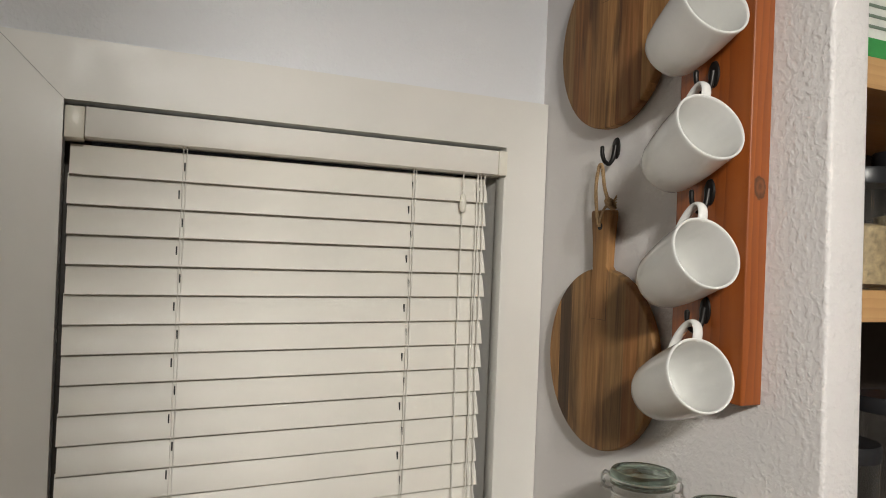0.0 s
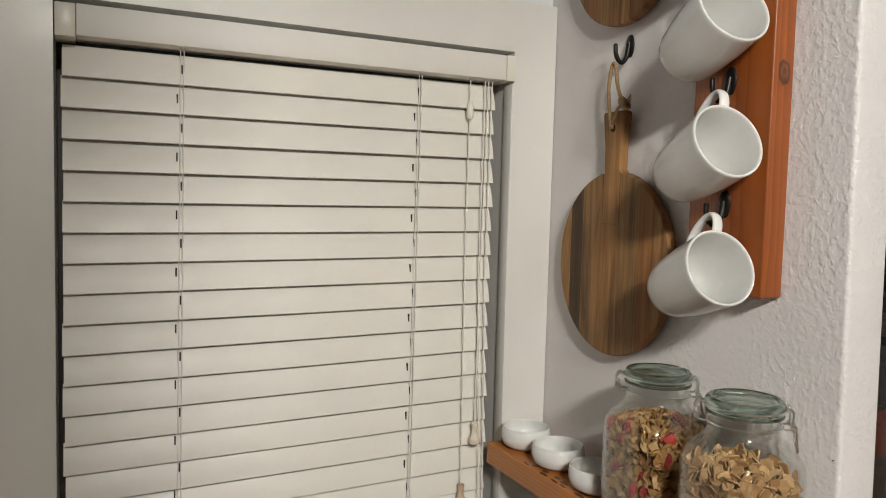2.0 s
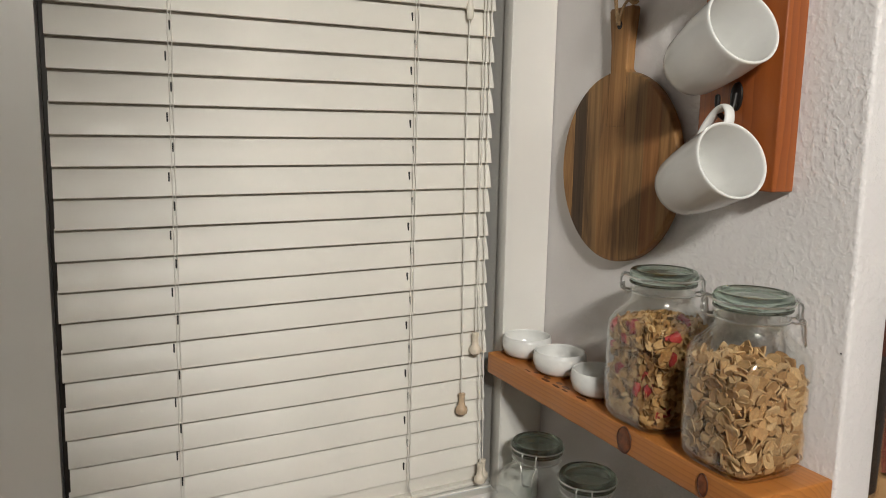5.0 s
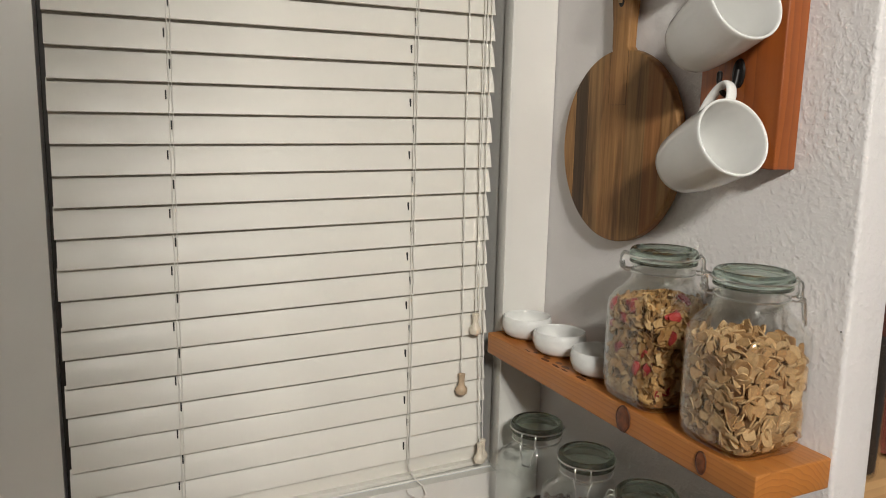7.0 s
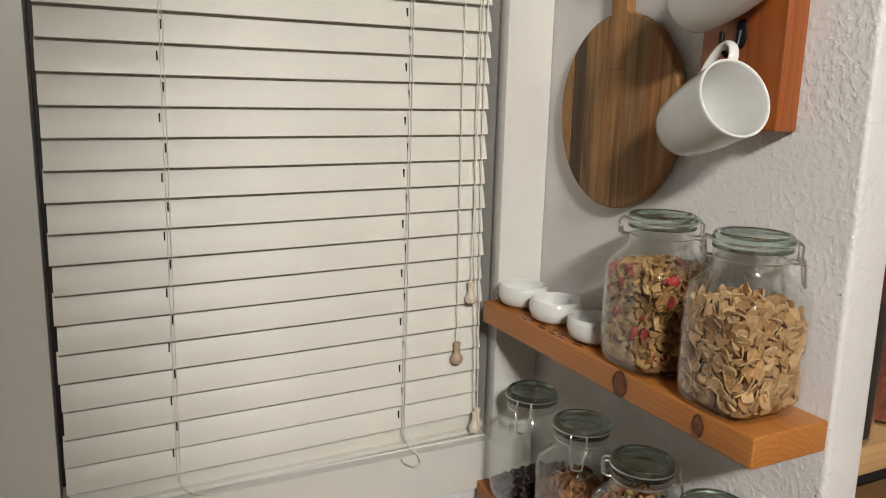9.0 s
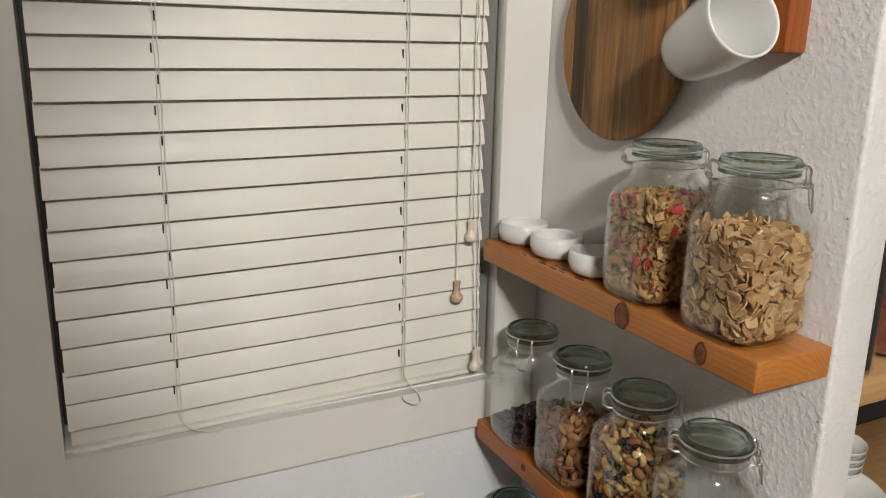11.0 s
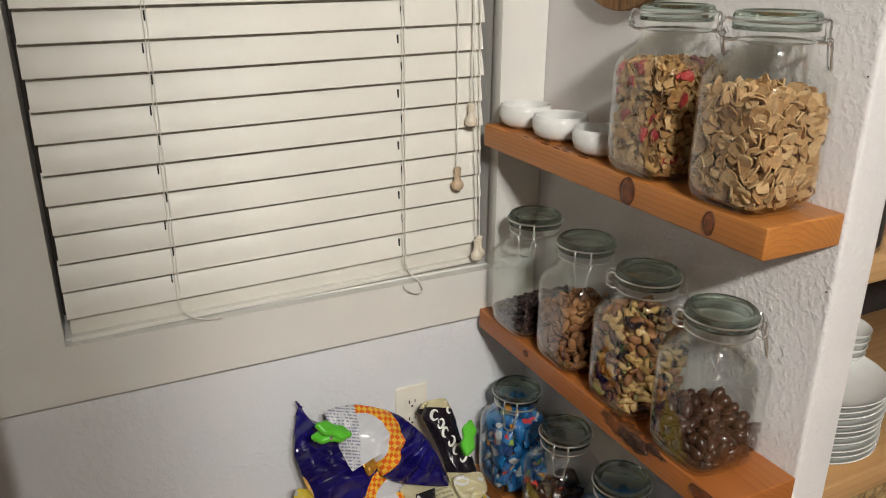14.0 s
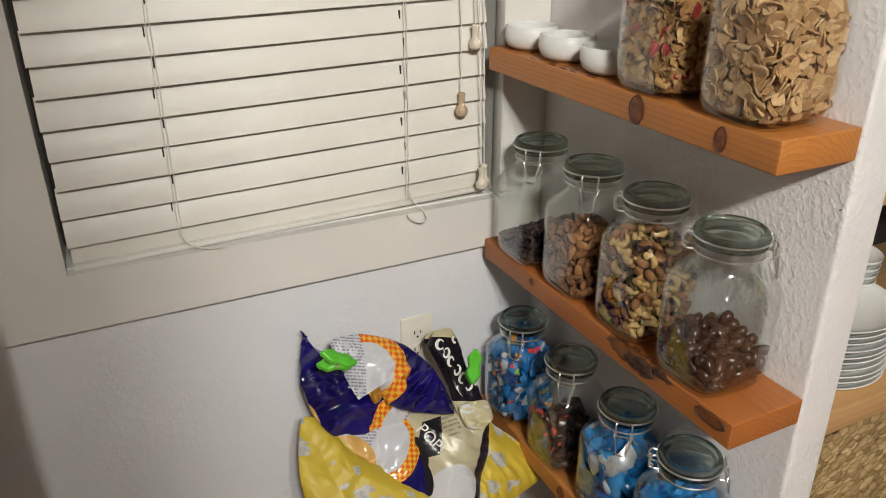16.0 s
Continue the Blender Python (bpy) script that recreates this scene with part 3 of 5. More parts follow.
def hook_mesh(bm, x, y, z, out=0.033):
    """A small coat hook: oval plate on a face at x, a prong that dips and turns up."""
    lathe(bm, [(0, 0.0050), (0.005, 0.0046), (0.0092, 0.0028), (0.0100, 0.0)], 20, Matrix.Translation((x, y, z + 0.004)) @ Matrix.Rotation(radians(-90), 4, "Y") @ Matrix.Diagonal((1.9, 1, 1, 1)))
    line = smooth_line([(x - 0.003, y, z + 0.008), (x - 0.0055, y, z - 0.007), (x - 0.0095, y, z - 0.018), (x - out * 0.54, y, z - 0.0245), (x - out * 0.84, y, z - 0.020), (x - out, y, z - 0.009), (x - out * 1.02, y, z + 0.002)], 5)
    tube(bm, line, 0.004, 10, radii=[0.0050 - 0.0013 * min(1, k / 12) for k in range(len(line))])
    tip = line[-1]
    lathe(bm, [(0, -0.0036), (0.0026, -0.0026), (0.0038, 0), (0.0026, 0.0026), (0, 0.0036)], 12, Matrix.Translation(tip))
    return bm


HOOKS = [1.593 + 0.1645 * k for k in range(4)]
for z in HOOKS:
    bm = hook_mesh(bmesh.new(), -0.038, -0.497, z)
    bmesh.ops.transform(bm, matrix=rback, verts=bm.verts)
    part("hook", bm, IRON, rack, "black iron hook")

MR, ML = 0.0505, 0.120


def mug():
    ob = empty("mug", "glossy white ceramic mug hanging by its handle from a hook", "mug", group="mugs on the rack")
    prof = [(0, -ML), (0.026, -ML), (0.031, -ML + 0.001), (0.0378, -ML + 0.006), (0.0422, -ML + 0.018), (0.0460, -ML + 0.045), (0.0485, -ML + 0.075), (MR - 0.0008, -0.008), (MR, -0.0022), (MR - 0.0006, -0.0006), (MR - 0.0018, 0), (MR - 0.0032, -0.0008), (MR - 0.004, -0.004), (0.0440, -0.032), (0.0405, -ML + 0.045), (0.0365, -ML + 0.018), (0.032, -ML + 0.009), (0.024, -ML + 0.006), (0, -ML + 0.005)]
    part("cup", lathe(bmesh.new(), prof, 56), CERAMIC, ob, angle=60)
    bm = bmesh.new()
    line = smooth_line([(0.0475, 0, -0.007), (0.058, 0, -0.003), (0.069, 0, -0.004), (0.0765, 0, -0.012), (0.076, 0, -0.028), (0.067, 0, -0.048), (0.055, 0, -0.062), (0.0445, 0, -0.069)], 5)
    rings = []
    for k, p in enumerate(line):
        d = (line[min(k + 1, len(line) - 1)] - line[max(k - 1, 0)]).normalized()
        u = Vector((0, 1, 0))
        w = d.cross(u)
        rings.append([bm.verts.new(p + 0.0072 * math.cos(t) * u + 0.0036 * math.sin(t) * w) for t in (2 * math.pi * s / 14 for s in range(14))])
    for a, b in zip(rings, rings[1:]):
        for s in range(14):
            bm.faces.new((a[s], a[(s + 1) % 14], b[(s + 1) % 14], b[s]))
    bm.faces.new(rings[0][::-1]), bm.faces.new(rings[-1])
    part("handle", bm, CERAMIC, ob, angle=60)
    return ob


def mug_pose(y, z, axis, twist=0.22):
    a = Vector(axis).normalized()
    h = Vector((twist, 0.37, 0.92))
    h = (h - h.dot(a) * a).normalized()
    m = Matrix((h, a.cross(h), a)).transposed().to_4x4()
    m.translation = (-0.090, y, z)
    return m


first = None
for y, z, axis in ((-0.547, 1.517, (-0.13, -0.915, 0.37)), (-0.549, 1.677, (-0.12, -0.91, 0.39)), (-0.548, 1.842, (-0.13, -0.90, 0.42)), (-0.549, 2.004, (-0.12, -0.91, 0.40))):
    m = mug_pose(y, z, axis)
    if first is None:
        first = mug()
        first.matrix_world = m
    else:
        copy_thing(first, m)


# ---- cutting boards ----
DARKSEAM = plain("glue_seam", (0.085, 0.045, 0.020), 0.7)
def cutting_board(name, yc, zc, ry, rz, mat, label, handle=True, lean=0.0):
    """Round paddle board flat against the wall: disc and tapered handle in one outline (y, z)."""
    ob = empty(name, label, "cutting board", pose(-0.006, yc, zc + rz + 0.09))
    pts = []
    nw, top = 0.0195, rz + 0.100
    a0 = math.asin(nw / ry)
    for k in range(73):
        a = math.pi / 2 + a0 * 1.15 + (2 * math.pi - 2.3 * a0) * k / 72
        pts.append((ry * math.cos(a), rz * math.sin(a)))
    pts += [(nw + 0.004, rz + 0.004), (nw + 0.005, rz + 0.04), (0.032, top - 0.004), (0.029, top), (-0.021, top), (-0.024, top - 0.004), (-nw + 0.002, rz + 0.04), (-nw + 0.003, rz + 0.004)]
    bm = slab(bmesh.new(), pts, 0.018, 0.003)
    to = Matrix(((0, 0, -1, 0), (1, 0, 0, 0), (0, 1, 0, -rz - 0.09), (0, 0, 0, 1)))
    bmesh.ops.transform(bm, matrix=Matrix.Rotation(radians(lean), 4, "X") @ to, verts=bm.verts)
    part("board", bm, mat, ob, angle=50)
    for y0, y1, z0, z1 in ((-0.020, 0.024, -0.1775, -0.1770), (0.0237, 0.0242, -0.177, -0.092), (-0.0203, -0.0198, -0.177, -0.092)):
        part("seam", box(bmesh.new(), -0.0183, -0.0178, y0, y1, z0, z1), DARKSEAM, ob)
    if handle:
        bm = lathe(bmesh.new(), [(0, 0.0004), (0.0062, 0.0004), (0.0066, 0)], 16, pose(-0.0182, 0.004, -0.018, 0, -90, 0))
        part("hanging_hole", bm, DARK, ob)
        bm = bmesh.new()
        tube(bm, smooth_line([(-0.020, 0.006, -0.018), (-0.023, 0.009, 0.010), (-0.024, 0.012, 0.05), (-0.023, 0.008, 0.080), (-0.023, 0.003, 0.088), (-0.023, -0.003, 0.082), (-0.023, -0.010, 0.05), (-0.023, -0.022, 0.024)]), 0.0031, 8)
        tube(bm, smooth_line([(-0.020, 0.004, -0.018), (-0.023, -0.002, -0.004), (-0.024, -0.014, 0.012), (-0.024, -0.027, 0.020)]), 0.0024, 8)
        for k in range(3):
            tube(bm, [(-0.024 + 0.006 * math.cos(t + k), -0.030 + 0.0095 * math.sin(t) * math.cos(k), 0.019 + 0.008 * math.sin(t + 0.6 * k)) for t in np.linspace(0, 2 * math.pi, 14)[:-1]], 0.0033, 7, True)
        for k in range(5):
            a = rng.uniform(-0.9, 0.9)
            tube(bm, [(-0.024, -0.035, 0.022), (-0.026, -0.045 - 0.004 * math.cos(a), 0.024 + 0.012 * math.sin(a))], 0.0009, 5)
        part("rope", bm, ROPE, ob, "knotted jute rope loop")
    return ob


GOLD, OLIVE, UMBER, BROWN, RUST = (0.46, 0.24, 0.085), (0.27, 0.150, 0.058), (0.085, 0.047, 0.022), (0.32, 0.165, 0.060), (0.27, 0.120, 0.040)
cutting_board("cutting_board", -0.236, 1.4925, 0.1450, 0.1545, strip_wood("board_wood", [(0.11, GOLD), (0.12, UMBER), (0.13, OLIVE), (0.22, BROWN), (0.16, OLIVE), (0.12, RUST), (0.14, BROWN)], 0.145, 0.35), "round dark acacia paddle board hanging by rope from a hook")
cutting_board("cutting_board", -0.236, 2.042, 0.1400, 0.1545, strip_wood("board_wood_upper", [(0.14, OLIVE), (0.18, RUST), (0.16, BROWN), (0.11, GOLD), (0.22, RUST), (0.08, GOLD), (0.11, BROWN)], 0.140, 1.9), "round reddish acacia paddle board hanging on the wall")
for z in (1.857, 2.404):
    tagged(part("wall_hook", hook_mesh(bmesh.new(), -0.0005, -0.239, z - 0.006, 0.030), IRON), "small black iron hook screwed to the wall", "hook", "board hooks")

# ---- outlet ----
outlet = empty("wall_outlet", "cream plastic double socket plate on the wall", "outlet", pose(-0.270, 0, 0.557))
bm = box(bmesh.new(), -0.035, 0.035, -0.0065, -0.0002, -0.0575, 0.0575, 0.003, 3)
part("cover_plate", bm, PLASTIC, outlet)
for zc in (0.0195, -0.0195):
    out = [(0.0165 * math.cos(a), max(-0.0140, min(0.0140, 0.0172 * math.sin(a)))) for a in np.linspace(0, 2 * math.pi, 33)[:-1]]
    bm = slab(bmesh.new(), out, 0.0015, 0.0004, Matrix.Translation((0, -0.0064, zc)) @ Matrix.Rotation(radians(90), 4, "X"))
    face = part("socket", bm, PLASTIC, outlet)
    for xx, w, hh, dz in ((-0.0063, 0.0012, 0.0040, 0.003), (0.0063, 0.0010, 0.0032, 0.003)):
        part("slot", box(bmesh.new(), xx - w, xx + w, -0.0083, -0.0077, zc + dz - hh, zc + dz + hh), DARK, face)
    part("slot", lathe(bmesh.new(), [(0, 0.0004), (0.0024, 0.0004), (0.0026, 0)], 12, pose(0, -0.0078, zc - 0.0075, 90, 0, 0)), DARK, face)
part("screw", lathe(bmesh.new(), [(0, 0.0014), (0.0022, 0.001), (0.0028, 0)], 12, pose(0, -0.0064, 0, 90, 0, 0)), PLASTIC, outlet)


# ---- bowls ----
def bowl(x, y, z):
    ob = empty("bowl", "small glossy white ceramic bowl with a bare clay foot", "bowl", pose(x, y, z), "little bowls on the upper shelf")
    R = 0.0450
    prof = [(0, 0.006), (0.027, 0.006), (0.035, 0.009), (0.0420, 0.018), (0.0430, 0.029), (0.0420, 0.0375), (0.0417, 0.0393), (0.0427, 0.0406), (R - 0.0008, 0.0396), (R + 0.0008, 0.031), (R + 0.0014, 0.022), (0.0420, 0.009), (0.035, 0.004), (0.027, 0.003), (0, 0.003)]
    part("dish", lathe(bmesh.new(), prof, 44), CERAMIC, ob, angle=60)
    part("foot", lathe(bmesh.new(), [(0, 0.0), (0.027, 0.0), (0.0285, 0.0012), (0.0285, 0.0036), (0, 0.0036)], 36), BISQUE, ob, "unglazed clay foot")
    return ob


b0 = bowl(-0.074, -0.072, SH[0])
for x, y in ((-0.075, -0.181), (-0.077, -0.296)):
    copy_thing(b0, pose(x, y, SH[0]))

# ---- jars ----
JS, SQ = 0.0615, 4.5


def squarish(r, a, z):
    k = max(0.0, min(1.0, (0.178 - z) / 0.034))
    p = 2.0 + (SQ - 2.0) * k
    return r / (abs(math.cos(a)) ** p + abs(math.sin(a)) ** p) ** (1 / p)


def jar(x, y, z, turn, label, group, spin=0):
    """Clip-top preserving jar, 0.226 high; turn: degrees of the clasp from +x; spin: of the square body."""
    ob = empty("storage_jar", label, "jar", pose(x, y, z), group)
    outer = [(0, 0.0), (0.041, 0.0), (0.050, 0.0014), (0.0565, 0.007), (0.0600, 0.017), (JS, 0.035), (JS, 0.136), (0.0605, 0.148), (0.0565, 0.160), (0.0485, 0.171), (0.0442, 0.180), (0.0428, 0.189), (0.0428, 0.196), (0.0452, 0.198), (0.0452, 0.2035), (0.0432, 0.2045)]
    inner = [(0.0403, 0.2045), (0.0396, 0.189), (0.0408, 0.180), (0.0458, 0.169), (0.0546, 0.157), (0.0590, 0.146), (0.0600, 0.135), (0.0600, 0.036), (0.0584, 0.020), (0.0525, 0.0095), (0.040, 0.0068), (0, 0.0065)]
    turned = Matrix.Rotation(radians(spin), 4, "Z")
    part("glass_body", lathe(bmesh.new(), outer + inner, 72, turned, squarish), GLASS, ob, angle=80)
    part("gasket", lathe(bmesh.new(), [(0.0385, 0.2048), (0.0466, 0.2048), (0.0472, 0.2062), (0.0466, 0.2076), (0.0385, 0.2076), (0.0385, 0.2048)], 48), RUBBER, ob, "translucent rubber gasket")
    part("lid", lathe(bmesh.new(), [(0, 0.2100), (0.0340, 0.2100), (0.0362, 0.2080), (0.0452, 0.2080), (0.0472, 0.2100), (0.0474, 0.2185), (0.0462, 0.2222), (0.0438, 0.2246), (0.0408, 0.2250), (0.0384, 0.2232), (0.0366, 0.2200), (0.0340, 0.2186), (0.0310, 0.2196), (0.0285, 0.2204), (0.0150, 0.2212), (0, 0.2214)], 56), LIDGLASS, ob, "thick clear glass lid with a raised rim", angle=60)
    bm = bmesh.new()
    for zz, rr in ((0.1925, 0.0444), (0.2145, 0.0488)):
        tube(bm, [(rr * math.cos(a), rr * math.sin(a), zz) for a in np.linspace(0, 2 * math.pi, 41)[:-1]], 0.0014, 6, True)
    part("wire_ring", bm, STEEL, ob, "steel wire band")
    T = Matrix.Rotation(radians(turn), 4, "Z") @ Matrix.Diagonal((0.945, 0.945, 1, 1))
    w = 0.0015
    bm = bmesh.new()
    for s in (-1, 1):
        tube(bm, smooth_line([(0.0500, s * 0.011, 0.2145), (0.0545, s * 0.0125, 0.2165), (0.0580, s * 0.0135, 0.2120), (0.0575, s * 0.0130, 0.2040), (0.0590, s * 0.0120, 0.1960), (0.0575, s * 0.0120, 0.1925)], 4), w, 6)
        tube(bm, smooth_line([(0.0465, s * 0.0150, 0.1925), (0.0530, s * 0.0150, 0.1920), (0.0590, s * 0.0145, 0.1945), (0.0625, s * 0.0130, 0.1885), (0.0640, s * 0.0105, 0.1760), (0.0665, s * 0.0090, 0.1640)], 4), w, 6)
        tube(bm, [(0.0585 + 0.0034 * math.cos(a), s * 0.0150, 0.1940 + 0.0034 * math.sin(a)) for a in np.linspace(0, 2 * math.pi, 11)[:-1]], 0.0012, 6, True)
    tube(bm, smooth_line([(0.0665, -0.009, 0.1640), (0.0672, -0.0045, 0.1622), (0.0672, 0.0045, 0.1622), (0.0665, 0.009, 0.1640)], 4), w, 6)
    tube(bm, [(0.0575, -0.0125, 0.1925), (0.0575, 0.0125, 0.1925)], w, 6)
    tube(bm, [(0.0545, -0.0125, 0.2165), (0.0545, 0.0125, 0.2165)], w, 6)
    bmesh.ops.transform(bm, matrix=T, verts=bm.verts)
    part("clasp", bm, STEEL, ob, "steel wire clasp lever")
    bm = bmesh.new()
    for s in (-1, 1):
        tube(bm, smooth_line([(-0.0470, s * 0.009, 0.1925), (-0.0560, s * 0.010, 0.1935), (-0.0615, s * 0.010, 0.2000), (-0.0625, s * 0.0095, 0.2090), (-0.0580, s * 0.009, 0.2165), (-0.0505, s * 0.008, 0.2150)], 4), w, 6)
        tube(bm, [(-0.0600 + 0.0036 * math.cos(a), s * 0.012, 0.2000 + 0.0036 * math.sin(a)) for a in np.linspace(0, 2 * math.pi, 9)[:-1]], 0.0012, 6, True)
    tube(bm, [(-0.0600, -0.013, 0.2000), (-0.0600, 0.013, 0.2000)], w, 6)
    bmesh.ops.transform(bm, matrix=T, verts=bm.verts)
    part("hinge", bm, STEEL, ob, "steel wire hinge")
    return ob


# ---- what is in the jars ----
def ball(nu=8, nv=5, f=None):
    vs, fs = [(0, 0, -1)], []
    for j in range(1, nv):
        t = math.pi * j / nv
        vs += [(math.sin(t) * math.cos(2 * math.pi * i / nu), math.sin(t) * math.sin(2 * math.pi * i / nu), -math.cos(t)) for i in range(nu)]
    vs.append((0, 0, 1))
    for i in range(nu):
        j = (i + 1) % nu
        fs.append((0, 1 + j, 1 + i))
        for r in range(nv - 2):
            a, b = 1 + r * nu, 1 + (r + 1) * nu
            fs.append((a + i, a + j, b + j, b + i))
        a = 1 + (nv - 2) * nu
        fs.append((a + i, a + j, len(vs) - 1))
    v = np.array(vs, float)
    return (f(v) if f else v), fs


def sheet(nx, ny, f, thick):
    """A bent sheet with thickness; f(u, v) gives a place for u, v in -1..1."""
    vs, fs = [], []
    for s in (0, 1):
        for j in range(ny + 1):
            for i in range(nx + 1):
                x, y, z = f(2 * i / nx - 1, 2 * j / ny - 1)
                vs.append((x, y, z + s * thick))
    q = (nx + 1) * (ny + 1)
    at = lambda i, j, s: s * q + j * (nx + 1) + i
    for j in range(ny):
        for i in range(nx):
            fs.append((at(i, j, 0), at(i, j + 1, 0), at(i + 1, j + 1, 0), at(i + 1, j, 0)))
            fs.append((at(i, j, 1), at(i + 1, j, 1), at(i + 1, j + 1, 1), at(i, j + 1, 1)))
    for i in range(nx):
        fs.append((at(i, 0, 0), at(i + 1, 0, 0), at(i + 1, 0, 1), at(i, 0, 1)))
        fs.append((at(i, ny, 0), at(i, ny, 1), at(i + 1, ny, 1), at(i + 1, ny, 0)))
    for j in range(ny):
        fs.append((at(0, j, 0), at(0, j, 1), at(0, j + 1, 1), at(0, j + 1, 0)))
        fs.append((at(nx, j, 0), at(nx, j + 1, 0), at(nx, j + 1, 1), at(nx, j, 1)))
    return np.array(vs, float), fs


def flake_shape(seed, s=0.0094):
    r = random.Random(seed)
    k = [r.uniform(-1, 1) for _ in range(8)]

    def f(u, v):
        a = math.atan2(v, u)
        q = (abs(u) ** 4 + abs(v) ** 4) ** 0.25 / max(1e-6, math.hypot(u, v)) if (u or v) else 1
        w = s * (0.85 + 0.18 * math.sin(2 * a + k[0]) + 0.12 * math.sin(3 * a + 3 * k[1]) + 0.08 * math.sin(5 * a + k[2] * 5))
        return u * q * w * (1 + 0.25 * k[3]), v * q * w * (0.8 + 0.2 * k[4]), s * (0.17 * u * u * k[5] + 0.16 * v * v * k[6] + 0.12 * math.sin(3 * u + 2 * k[7]) * math.cos(2.5 * v))
    return sheet(4, 4, f, 0.0007)


def square_shape(seed, s=0.0086):
    """A puffed wheat square: rounded corners, curled, blistered."""
    r = random.Random(seed)
    a, b, c, ph = r.uniform(0.02, 0.15), r.uniform(-0.08, 0.08), r.uniform(0.85, 1.25), r.uniform(0, 6)

    def f(u, v):
        k = 1 - 0.16 * (u * u * v * v)
        return s * c * u * k * (1 - 0.2 * a * u * u), s * 0.95 * v * k, s * (a * u * u + b * u * v + 0.035 * math.sin(6 * v + ph) + 0.03 * math.sin(5 * u - ph))
    return sheet(5, 5, f, 0.0021)


def almond_shape(seed, l=0.0128, w=0.0076, h=0.0045):
    r = random.Random(seed)
    k = r.uniform(0.9, 1.12)
    return ball(9, 7, lambda v: np.stack([v[:, 0] * w * (1 - 0.35 * v[:, 2]), v[:, 1] * h * (1 - 0.2 * v[:, 2]), v[:, 2] * l * k], 1))


def cashew_shape(seed, l=0.0165):
    r = random.Random(seed)
    bend = r.uniform(1.7, 2.4)

    def f(v):
        t = v[:, 2]
        a = bend * t * 0.55
        rad = 0.0054 * (1 - 0.22 * t)
        c = l / bend
        return np.stack([(c * 1.6 + v[:, 0] * rad) * np.cos(a) - c * 1.6, v[:, 1] * rad, (c * 1.6 + v[:, 0] * rad) * np.sin(a)], 1)
    return ball(8, 9, f)


def raisin_shape(seed, s=0.0062):
    r = random.Random(seed)
    ph = [r.uniform(0, 6) for _ in range(4)]
    return ball(8, 6, lambda v: v * (s * (1 + 0.22 * np.sin(5 * v[:, :1] + ph[0]) + 0.2 * np.sin(6 * v[:, 1:2] + ph[1]) + 0.15 * np.sin(5 * v[:, 2:] + ph[2]))) * np.array([1.0, 0.75, 1.35]))


def wrapper_shape(seed, l=0.033, w=0.0170, h=0.0085):
    """A sweet in foil: pillow body, crimped flat ends."""
    r = random.Random(seed)
    ph = [r.uniform(0, 6) for _ in range(5)]

    def f(v):
        u, a = v[:, 2], np.arctan2(v[:, 1], v[:, 0])
        t = np.clip(np.arcsin(np.clip(u, -1, 1)) / 1.5708, -1, 1)
        body = np.clip(1 - np.abs(t) ** 5, 0, 1) ** 0.6
        fat = np.where(np.abs(t) > 0.78, 0.12, body)
        wide = np.where(np.abs(t) > 0.78, 0.95, 0.72 + 0.28 * body)
        crease = 1 + 0.14 * np.sin(3 * a + 4 * t + ph[0]) + 0.10 * np.sin(9 * t + ph[1])
        x = np.cos(a) * w * wide * crease
        y = np.sin(a) * h * fat * crease + 0.0018 * np.sin(7 * t + ph[2])
        return np.stack([x, y, t * l], 1)
    return ball(10, 10, f)


def inside(px, py, half):
    return (abs(px) ** SQ + abs(py) ** SQ) ** (1 / SQ) < half


